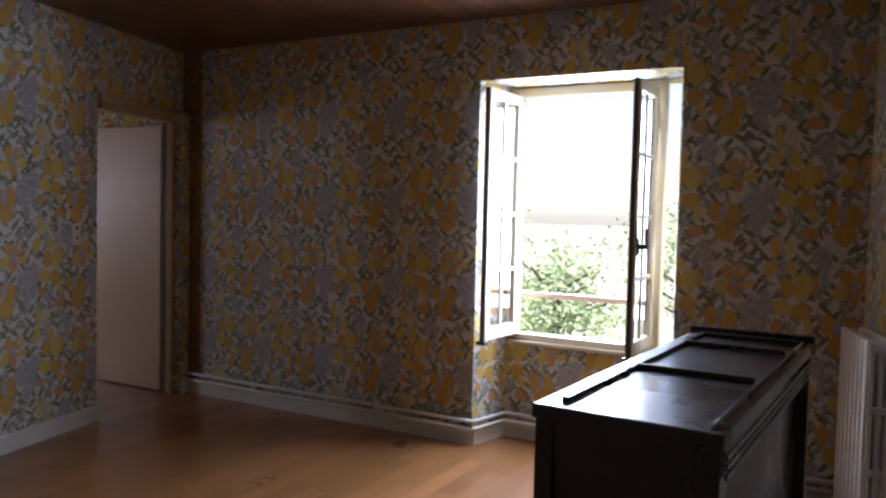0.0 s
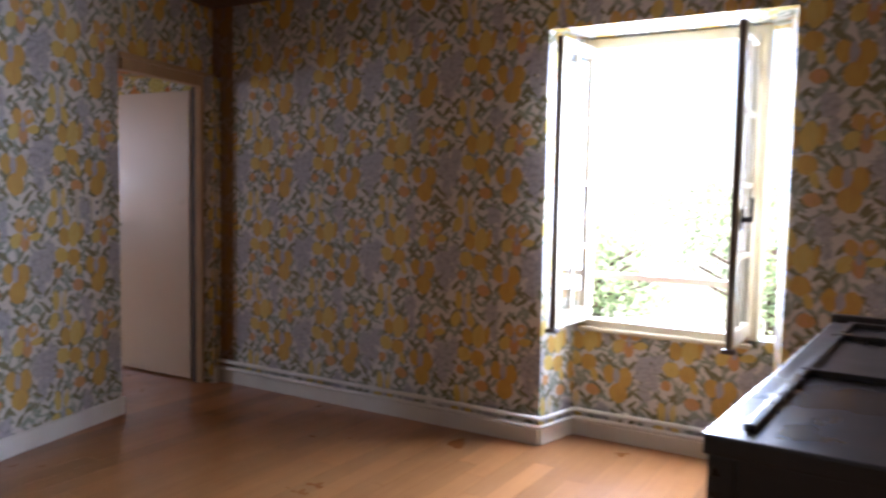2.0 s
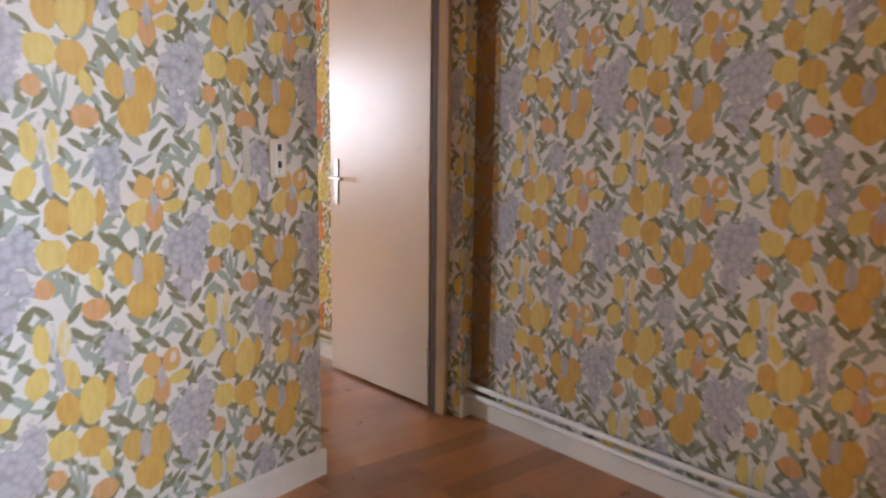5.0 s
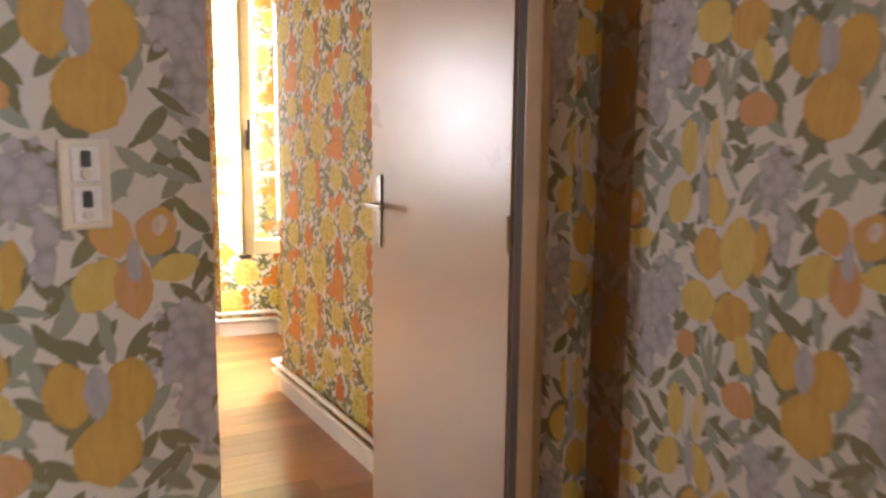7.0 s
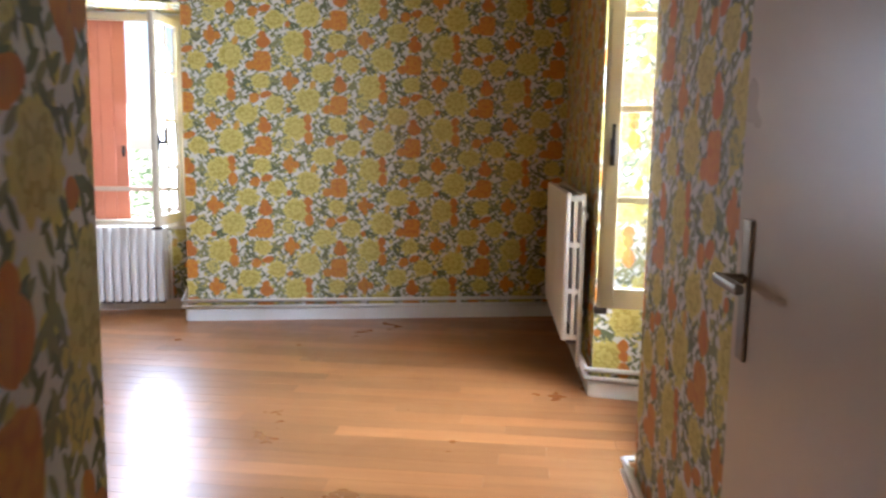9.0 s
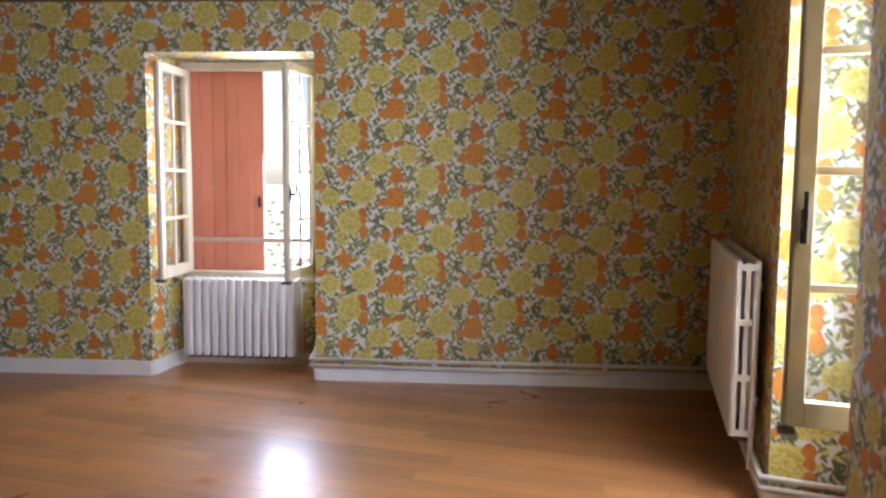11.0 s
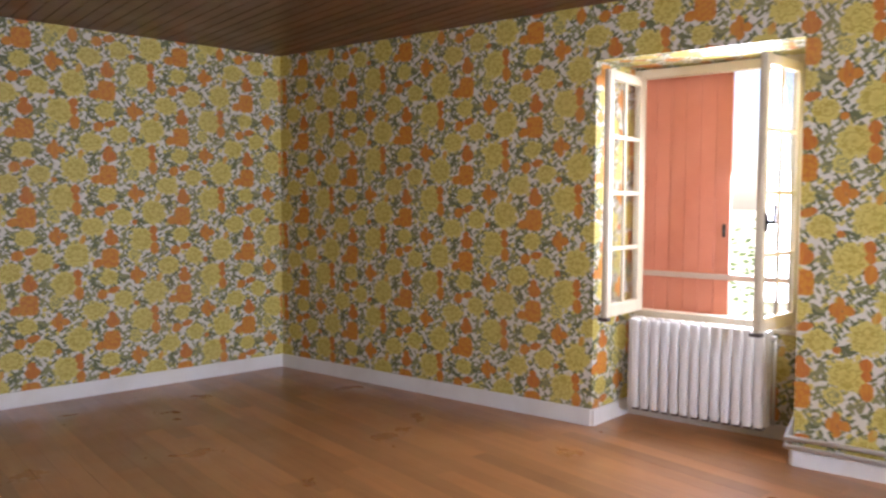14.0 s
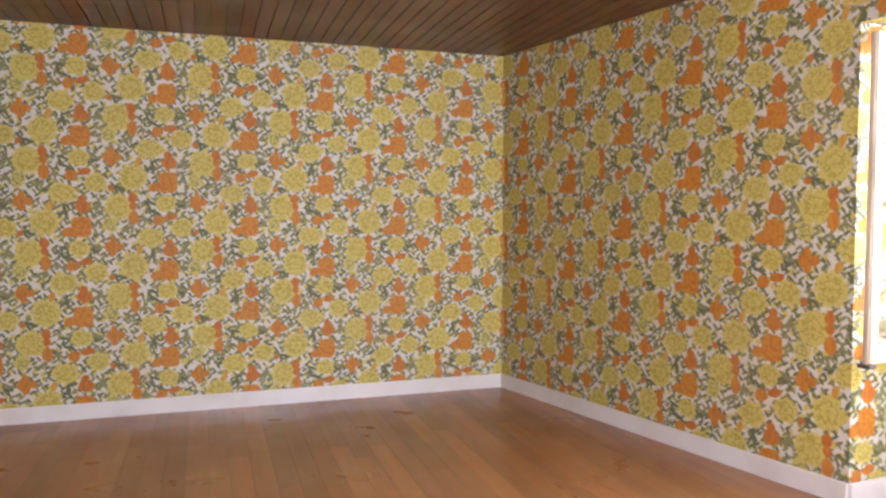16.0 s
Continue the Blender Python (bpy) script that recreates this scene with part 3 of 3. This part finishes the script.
def window(name, m, x0, x1, y, z0, z1, left_angle, right_angle, edge_mat, label, bar_z):
    """A two-leaf inward opening window set in the recess: fixed frame, sill, leaves, hinges and outside guard rail."""
    w = thing(name, label, "window", m, kind="structure")
    f = 0.055
    bm = bmesh.new()
    for a, b, c, d in ((x0 - f, x0, z0 - f, z1 + f), (x1, x1 + f, z0 - f, z1 + f), (x0, x1, z1, z1 + f)):
        box(bm, a, b, y, y + 0.07, c, d, 0.005)
    part("window_frame", bm, MAT_CREAM, w)
    bm = bmesh.new()
    box(bm, x0, x1, y - 0.012, y + 0.09, z0 - f, z0, 0.006)
    box(bm, x0 - 0.03, x1 + 0.03, y - 0.03, y + 0.0, z0 - f - 0.012, z0 - f + 0.012, 0.005)
    part("window_sill", bm, MAT_CREAM, w)
    lw, h = (x1 - x0) / 2, z1 - z0
    left = sash(lw, h, w, pose(x0, y - 0.012, z0, 0, 0, -left_angle), edge_mat)
    right = sash(lw, h, w, pose(x1, y - 0.012, z0, 0, 0, right_angle) @ Matrix.Diagonal((-1, 1, 1, 1)), edge_mat)
    espagnolette(right, lw, 0.40 * h, -1)
    for hx in (x0, x1):
        for hz in (0.12, 0.5, 0.88):
            bm = bmesh.new()
            bmesh.ops.create_cone(bm, segments=10, radius1=0.011, radius2=0.011, depth=0.085, cap_ends=True,
                                  matrix=Matrix.Translation((hx + (0.016 if hx == x1 else -0.016), y - 0.014, z0 + hz * h)))
            part("hinge", bm, MAT_CREAM, w)
    bm = bmesh.new()
    box(bm, x0 - f, x1 + f, y + 0.12, y + 0.15, bar_z - 0.018, bar_z + 0.018, 0.004)
    part("guard_rail", bm, MAT_RAIL, w, "faded painted guard bar")
    return w


window("window_1", IDENT, 2.65, 3.49, 0.30, 0.665, 2.14, 93, 90, MAT_SASH_EDGE_AND_GAP, "cream casement window standing wide open onto trees", 0.90)
window("window_2", WALL_B, -3.36, -2.40, 0.36, 0.69, 2.15, 3, 84, MAT_CREAM, "cream casement window standing open beside the radiator", 0.92)
window("window_3", WALL_FAR, -1.05, -0.11, 0.43, 0.69, 2.17, 92, 80, MAT_CREAM, "cream casement window standing open above a radiator", 0.92)


def shutter(m, x0, x1, y, z0, z1):
    s = thing("shutter", "salmon painted wooden shutter half closed behind the window", "shutter", m)
    n = 6
    for k in range(n):
        a, b = x0 + (x1 - x0) * k / n, x0 + (x1 - x0) * (k + 1) / n
        bm = bmesh.new()
        box(bm, a + 0.0015, b - 0.0015, y, y + 0.024, z0, z1, 0.003)
        part("plank", bm, MAT_SALMON, s)
    for z in (z0 + 0.2, z1 - 0.25):
        bm = bmesh.new()
        box(bm, x0 + 0.01, x1 - 0.02, y + 0.024, y + 0.05, z - 0.05, z + 0.05, 0.004)
        part("batten", bm, MAT_SALMON, s)
    bm = bmesh.new()
    box(bm, x1 - 0.045, x1 - 0.025, y - 0.012, y, (z0 + z1) / 2 - 0.28, (z0 + z1) / 2 - 0.20, 0.004)
    box(bm, x1 - 0.040, x1 - 0.030, y - 0.035, y - 0.008, (z0 + z1) / 2 - 0.25, (z0 + z1) / 2 - 0.235, 0.003)
    part("latch", bm, MAT_DARK_METAL, s, "small iron shutter latch")


shutter(WALL_FAR, -1.10, -0.52, 0.56, 0.66, 2.24)


# ---- door ----
def door():
    d = thing("door_1", "open flush door in glossy beige paint", "door", WALL_DIV, kind="structure")
    # The second box is dark colour standing in for shade in the hinge gap.
    for x0, x1, y0, y1, mat, label in ((-0.135, -0.105, -0.004, 0.048, MAT_TAN, ""), (-0.130, -0.105, 0.048, 0.080, MAT_SASH_EDGE_AND_GAP, "dark strip put in for the shaded gap at the door jamb"), (-0.925, -0.885, 0.10, 0.22, MAT_FRAME, "brown painted door jamb")):
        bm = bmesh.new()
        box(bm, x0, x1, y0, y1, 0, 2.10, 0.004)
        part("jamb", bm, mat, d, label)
    bm = bmesh.new()
    box(bm, -0.885, -0.135, -0.006, 0.070, 2.03, 2.10, 0.004)
    part("head", bm, MAT_TAN, d)
    bm = bmesh.new()
    box(bm, -0.925, 0.0, -0.028, -0.001, 2.095, 2.125, 0.006)
    part("head_moulding", bm, MAT_TAN, d)
    w = 0.83
    bm = bmesh.new()
    box(bm, 0, w, -0.02, 0.02, 0, 2.0, 0.003)
    leaf = part("door_leaf", bm, MAT_DOOR, d)
    leaf.matrix_basis = WALL_DIV.inverted() @ pose(-0.090, -0.108, 0.012, 0, 0, 180 + 1.6)
    bm = bmesh.new()
    box(bm, w - 0.085, w - 0.045, 0.020, 0.027, 0.92, 1.16, 0.004)
    bmesh.ops.create_cone(bm, segments=12, radius1=0.009, radius2=0.009, depth=0.05, cap_ends=True,
                          matrix=pose(w - 0.065, 0.045, 1.06, 90, 0, 0))
    box(bm, w - 0.185, w - 0.055, 0.060, 0.076, 1.052, 1.070, 0.006)
    part("door_handle", bm, MAT_METAL, leaf, "worn metal lever handle and plate")
    for z in (0.25, 1.05, 1.78):
        bm = bmesh.new()
        bmesh.ops.create_cone(bm, segments=10, radius1=0.010, radius2=0.010, depth=0.09, cap_ends=True,
                              matrix=Matrix.Translation((-0.006, 0.026, z)))
        part("hinge", bm, MAT_CREAM, leaf)


door()


# ---- skirting and heating pipes ----
def skirting(name, m, runs, h, t, mat, label):
    """A board along the line of each run; runs are (start, end, side) in the wall's own plan."""
    for k, (a, b) in enumerate(runs):
        va, vb = Vector(a), Vector(b)
        along = (vb - va).normalized()
        n = Vector((along.y, -along.x)) * t
        bm = bmesh.new()
        prism(bm, [tuple(va + n), tuple(vb + n), tuple(vb), tuple(va)], 0, h)
        up = [e for e in bm.edges if all(v.co.z > h - 1e-4 for v in e.verts)]
        bmesh.ops.bevel(bm, geom=up, offset=0.006, segments=2, affect="EDGES")
        setting(name, bm, mat, m, label, "skirting")


skirting("baseboard", WALL_DIV, [((-6.9, 0), (-0.912, 0))], 0.105, 0.016, MAT_WHITE, "white painted skirting board with rounded end")
skirting("baseboard", WALL_DIV, [((-0.106, -0.075), (-0.020, -0.075))], 0.11, 0.016, MAT_WHITE, "short white skirting block beside the door")
N1 = [((0.02, 0), (2.51, 0)), ((2.51, 0), (2.58, 0.30)), ((2.58, 0.30), (3.625, 0.30)), ((3.625, 0.30), (3.695, 0)), ((3.695, 0), (4.56, 0))]
skirting("baseboard", None, N1, 0.085, 0.018, MAT_WHITE, "cream white skirting under heating pipes")
N2 = [((-5.4, 0), (-3.49, 0)), ((-3.49, 0), (-3.43, 0.36)), ((-3.43, 0.36), (-2.33, 0.36)), ((-2.33, 0.36), (-2.27, 0)), ((-2.27, 0), (-0.3, 0))]
skirting("baseboard", WALL_B, N2, 0.085, 0.018, MAT_WHITE, "cream white skirting under heating pipes")
N3 = [((-4.1, 0), (-1.165, 0)), ((-1.165, 0), (-1.115, 0.43))]
skirting("baseboard", WALL_FAR, N3, 0.105, 0.018, MAT_WHITE, "white painted skirting board")
N4 = [((-1.115, 0.43), (-0.05, 0.43)), ((-0.05, 0.43), (0, 0)), ((0, 0), (2.85, 0))]
skirting("baseboard", WALL_FAR, N4, 0.085, 0.018, MAT_WHITE, "cream white skirting under heating pipes")
skirting("baseboard", None, [((0.95, -6.66), (-3.87, -6.81))], 0.105, 0.018, MAT_WHITE, "white painted skirting board")


def pipes(m, line, off, label):
    """Two painted pipes, one above the other, following the foot of the wall."""
    t = thing("heating_pipes", label, "pipes", m)
    for z, o in ((0.105, off), (0.152, off)):
        pts = []
        for k, p in enumerate(line):
            v = Vector(p)
            ds = []
            if k:
                ds.append((v - Vector(line[k - 1])).normalized())
            if k + 1 < len(line):
                ds.append((Vector(line[k + 1]) - v).normalized())
            ns = [Vector((d.y, -d.x)) for d in ds]
            n = sum(ns, Vector((0, 0)))
            n = n / max(0.35, n.length_squared / len(ns)) if len(ns) == 1 else n / max(0.4, 1 + ns[0].dot(ns[1]))
            q = v + n * o
            pts.append((q.x, q.y, z))
        bm = bmesh.new()
        tube(bm, pts, 0.0125)
        part("pipe", bm, MAT_WHITE, t)
    for k in range(len(line) - 1):
        a, b = Vector(line[k]), Vector(line[k + 1])
        if (b - a).length > 1.0:
            n = Vector(((b - a).normalized().y, -(b - a).normalized().x))
            for s in (0.3, 0.72):
                q = a + (b - a) * s + n * off * 0.55
                bm = bmesh.new()
                box(bm, q.x - 0.014, q.x + 0.014, q.y - off * 0.5, q.y + off * 0.95, 0.088, 0.168, 0.004)
                part("pipe_clip", bm, MAT_WHITE, t)


pipes(None, [(0.03, 0), (2.51, 0), (2.58, 0.30), (3.625, 0.30), (3.695, 0), (4.52, 0)], 0.034, "white painted heating pipes along the window wall")
pipes(WALL_B, [(-5.3, 0), (-3.49, 0), (-3.43, 0.36), (-2.33, 0.36), (-2.27, 0), (-0.3, 0)], 0.034, "white painted heating pipes along the window wall")
pipes(WALL_FAR, [(-0.09, 0.43), (-0.05, 0.43), (0, 0), (2.75, 0)], 0.034, "white painted heating pipes along the end wall")


# ---- radiators ----
def radiator(m, w, z0, z1, depth, n, label):
    """A steel column radiator: fluted front, end plates with slots, back row, brackets and valve. y = 0 is the wall, -y the room."""
    r = thing("radiator", label, "radiator", m)
    y1, y0 = -0.035, -0.035 - depth
    step = w / n
    for k in range(n):
        for ya, yb in ((y0, y0 + depth * 0.30), (y1 - depth * 0.30, y1)):
            bm = bmesh.new()
            box(bm, k * step + 0.005, (k + 1) * step - 0.005, ya, yb, z0, z1, min(0.016, step * 0.26))
            part("column", bm, MAT_WHITE, r)
    for x0, x1 in ((-0.012, -0.001), (w + 0.001, w + 0.012)):
        bm = bmesh.new()
        for ya, yb in ((y0 + 0.01, y0 + 0.03), (y0 + depth * 0.40, y0 + depth * 0.60), (y1 - 0.03, y1 - 0.01)):
            box(bm, x0, x1, ya, yb, z0 + 0.01, z1 - 0.01, 0.004)
        for q in (0.0, 0.32, 0.64, 0.955):
            z = z0 + 0.012 + (z1 - z0 - 0.024) * q
            box(bm, x0 - 0.001, x1 + 0.001, y0 + 0.008, y1 - 0.008, z, z + 0.032, 0.004)
        part("end_plate", bm, MAT_WHITE, r)
    for x in (w * 0.15, w * 0.85):
        bm = bmesh.new()
        box(bm, x - 0.015, x + 0.015, y1 - 0.01, 0.0, z1 - 0.16, z1 - 0.12, 0.003)
        part("bracket", bm, MAT_WHITE, r)
        bm = bmesh.new()
        box(bm, x - 0.015, x + 0.015, y1 - 0.01, 0.0, z0 + 0.10, z0 + 0.14, 0.003)
        part("bracket", bm, MAT_WHITE, r)
    bm = bmesh.new()
    tube(bm, [(w + 0.03, -0.06, z1 - 0.05), (w + 0.03, -0.06, 0.11)], 0.009)
    box(bm, w, w + 0.04, -0.07, -0.05, z1 - 0.065, z1 - 0.04, 0.005)
    part("feed_pipe", bm, MAT_WHITE, r)
    for k in range(n):
        bm = bmesh.new()
        box(bm, k * step + 0.008, (k + 1) * step - 0.008, y0 + depth * 0.25, y1 - depth * 0.2, z0 - 0.016, z0 + 0.004, 0.004)
        part("foot_seam", bm, MAT_SASH_EDGE_AND_GAP, r)
    return r


radiator(WALL_FAR @ pose(-1.005, 0.36, 0), 0.80, 0.10, 0.665, 0.13, 13, "white fluted steel radiator set in the window recess")
radiator(WALL_B @ pose(-5.0, 0, 0), 1.32, 0.24, 1.05, 0.115, 20, "cream white steel radiator hanging beside the window")
E_DIR = math.degrees(math.atan(A_SKEW))
radiator(pose(4.62, -0.08, 0, 0, 0, -90 + E_DIR), 0.48, 0.10, 0.93, 0.105, 7, "white steel radiator on the side wall")


# ---- chest ----
def chest():
    x0, x1, y0, y1, h = 0.0, 0.46, 0.0, 1.535, 0.952
    c = thing("sideboard", "dark stained wooden sideboard with a panelled polished top", "sideboard", pose(3.875, -2.400, 0, 0, 0, -3.2))
    bm = bmesh.new()
    box(bm, x0, x1, y0, y1, h - 0.045, h - 0.008, 0.006)
    part("top", bm, MAT_CHEST, c)
    for a, b, e, f in ((0.055, 0.075, 0.06, 1.44), (x1 - 0.035, x1 - 0.027, 0.02, 1.50)):
        bm = bmesh.new()
        box(bm, a, b, e, f, h - 0.012, h + 0.006, 0.003)
        part("top_moulding", bm, MAT_CHEST, c)
    for y in (0.60, 1.16, 1.42):
        bm = bmesh.new()
        box(bm, 0.055, x1 - 0.05, y, y + 0.024, h - 0.012, h + 0.008, 0.003)
        part("cross_moulding", bm, MAT_CHEST, c)
    bm = bmesh.new()
    box(bm, x0 - 0.004, x1 + 0.004, y1 - 0.03, y1 + 0.012, h - 0.05, h + 0.018, 0.006)
    part("back_rail", bm, MAT_CHEST, c)
    for x in (x0 + 0.008, x1 - 0.056):
        for y in (y0 + 0.008, y1 - 0.056):
            bm = bmesh.new()
            box(bm, x, x + 0.048, y, y + 0.048, 0, h - 0.046, 0.004)
            part("post", bm, MAT_CHEST, c)
    for k in range(3):
        bm = bmesh.new()
        box(bm, x1 - 0.004, x1 + 0.003, 0.03, y1 - 0.03, h - 0.075 - 0.022 * k, h - 0.060 - 0.022 * k, 0.003)
        part("side_fluting", bm, MAT_CHEST, c)
    for z0, z1 in ((h - 0.16, h - 0.046), (0.06, 0.14)):
        for a, b, e, f in ((x0 + 0.056, x1 - 0.056, y0 + 0.012, y0 + 0.034), (x0 + 0.012, x0 + 0.034, y0 + 0.056, y1 - 0.056),
                           (x0 + 0.056, x1 - 0.056, y1 - 0.034, y1 - 0.012)):
            bm = bmesh.new()
            box(bm, a, b, e, f, z0, z1, 0.003)
            part("rail", bm, MAT_CHEST, c)
    for a, b, e, f in ((x0 + 0.05, x1 - 0.05, y0 + 0.020, y0 + 0.030), (x0 + 0.020, x0 + 0.030, y0 + 0.05, y1 - 0.05),
                       (x0 + 0.05, x1 - 0.05, y1 - 0.030, y1 - 0.020), (x1 - 0.060, x1 - 0.050, y0 + 0.05, y1 - 0.05)):
        bm = bmesh.new()
        box(bm, a, b, e, f, 0.07, h - 0.05)
        part("panel", bm, MAT_CHEST, c)
    bm = bmesh.new()
    box(bm, x0 + 0.03, x1 - 0.03, y0 + 0.03, y1 - 0.03, 0.09, 0.11)
    part("bottom_board", bm, MAT_CHEST, c)


chest()


# ---- switch plate ----
def switch_plate():
    s = thing("light_switch", "ivory double switch plate on the papered wall", "light switch", WALL_DIV @ pose(-1.12, 0, 1.222))
    bm = bmesh.new()
    box(bm, -0.036, 0.036, -0.010, 0.0, -0.066, 0.066, 0.005)
    part("plate", bm, MAT_PLASTIC, s)
    for z in (0.029, -0.029):
        bm = bmesh.new()
        box(bm, -0.020, 0.020, -0.014, -0.009, z - 0.026, z + 0.026, 0.003)
        part("rocker", bm, MAT_SWITCH, s, "bright white rocker")
        bm = bmesh.new()
        box(bm, -0.007, 0.007, -0.020, -0.013, z - 0.004, z + 0.020, 0.003)
        part("toggle", bm, MAT_BLACK, s, "dark toggle")
        bm = bmesh.new()
        bmesh.ops.create_cone(bm, segments=14, radius1=0.008, radius2=0.007, depth=0.006, cap_ends=True, matrix=pose(0, -0.016, z - 0.014, 90, 0, 0))
        part("pilot", bm, MAT_PLASTIC, s)


switch_plate()


def plaster_scar():
    """A thin bare patch where the wallpaper was torn off beside the switch."""
    rng = random.Random(8)
    bm = bmesh.new()
    left = [(-0.016 + rng.uniform(-0.006, 0.004), -0.085 + 0.017 * k) for k in range(11)]
    right = [(0.014 + rng.uniform(-0.005, 0.006), 0.085 - 0.017 * k) for k in range(11)]
    ring = left + right
    low = [bm.verts.new((x, -0.0005, z)) for x, z in ring]
    top = [bm.verts.new((x, -0.0022, z)) for x, z in ring]
    bm.faces.new(top)
    for k in range(len(ring)):
        j = (k + 1) % len(ring)
        bm.faces.new((low[k], low[j], top[j], top[k]))
    ob = new("plaster_scar", mesh_of("plaster_scar", bm, MAT_PLASTER))
    ob.matrix_basis = WALL_DIV @ pose(-1.25, 0, 1.245)
    tagged(ob, "pale bare patch of torn wallpaper beside the switch", "torn wallpaper", kind="structure")


plaster_scar()


# ---- outside ----
bm = bmesh.new()
bmesh.ops.create_grid(bm, x_segments=40, y_segments=40, size=400, matrix=Matrix.Translation((0, 0, -3.2)))
setting("ground", bm, MAT_GROUND, None, "grassy ground far below the windows", "ground")


def tree(x, y, base, h, spread, seed):
    rng = random.Random(seed)
    t = thing("tree", "leafy green tree outside the windows", "tree", pose(x, y, base), "trees outside")
    bm = bmesh.new()
    tube(bm, [(0, 0, 0), (0.1, 0.05, h * 0.35), (0.05, 0.12, h * 0.75)], 0.14, 8)
    for k in range(9):
        a, z = rng.uniform(0, 6.28), h * rng.uniform(0.35, 0.7)
        tube(bm, [(0.08, 0.06, z), (spread * 0.4 * math.cos(a), spread * 0.4 * math.sin(a), z + h * 0.12),
                  (spread * 0.75 * math.cos(a), spread * 0.75 * math.sin(a), z + h * 0.2)], 0.035, 6)
    part("trunk", bm, MAT_BARK, t)
    verts, faces = [], []
    clumps = [(spread * rng.uniform(0.15, 0.9), rng.uniform(0, 6.28), h * rng.uniform(0.4, 1.0)) for _ in range(46)]
    for r, a, z in clumps:
        c = Vector((r * math.cos(a), r * math.sin(a), z))
        for _ in range(90):
            p = c + Vector((rng.gauss(0, 0.32), rng.gauss(0, 0.32), rng.gauss(0, 0.26)))
            u = Vector((rng.uniform(-1, 1), rng.uniform(-1, 1), rng.uniform(-0.6, 0.6))).normalized() * 0.075
            v = u.orthogonal().normalized() * 0.04
            k = len(verts)
            verts += [p - u, p + v, p + u, p - v]
            faces.append((k, k + 1, k + 2, k + 3))
    me = bpy.data.meshes.new("crown")
    me.from_pydata(verts, [], faces)
    me.materials.append(MAT_LEAF)
    crown = new("crown", me)
    crown.parent = t


for k, (x, y, h) in enumerate(((-2.0, 13.0, 4.0), (1.5, 15.0, 4.6), (4.5, 12.5, 3.6), (-6.5, 16.0, 5.0), (-14.0, -6.0, 4.2), (-9.0, 12.0, 4.0))):
    tree(x, y, -3.2, h, 2.1, 20 + k)


# ---- floorboards ----
def floorboards():
    floor = tagged(new("floor"), "glossy honey brown wooden floorboards", "floor", kind="structure")
    rng = random.Random(3)
    w, length, gap = 0.112, 1.25, 0.0006
    bm = bmesh.new()
    box(bm, gap, w - gap, gap, length - gap, -0.022, 0.0)
    me = mesh_of("floorboard", bm, MAT_FLOOR)
    verts, faces, near = [], [], 0
    x = -5.9
    while x < 6.4:
        y = -7.0 - rng.uniform(0, length)
        while y < 0.42:
            cx, cy = x + w / 2, y + length / 2
            close = (2.2 < cx < 4.4 and -2.6 < cy < 0.4) or (0.2 < cx <= 2.2 and -1.9 < cy < 0.4) or (-5.2 < cx < -1.0 and -4.3 < cy < 0.1)
            end = min(y + length, 0.46)
            if close and near < 300 and end == y + length:
                ob = new("floorboard", me)
                ob.parent, ob.location = floor, (x, y, 0)
                near += 1
            else:
                k = len(verts)
                a, b, c, d = x + gap, x + w - gap, y + gap, end - gap
                verts += [(a, c, -0.022), (b, c, -0.022), (b, d, -0.022), (a, d, -0.022), (a, c, 0), (b, c, 0), (b, d, 0), (a, d, 0)]
                faces += [tuple(k + n for n in q) for q in ((4, 5, 6, 7), (0, 1, 5, 4), (1, 2, 6, 5), (2, 3, 7, 6), (3, 0, 4, 7))]
            y += length
        x += w
    rest = bpy.data.meshes.new("floorboard_field")
    rest.from_pydata(verts, [], faces)
    rest.materials.append(MAT_FLOOR)
    ob = tagged(new("floorboard_field", rest), kind="stuff")
    ob.parent = floor


floorboards()
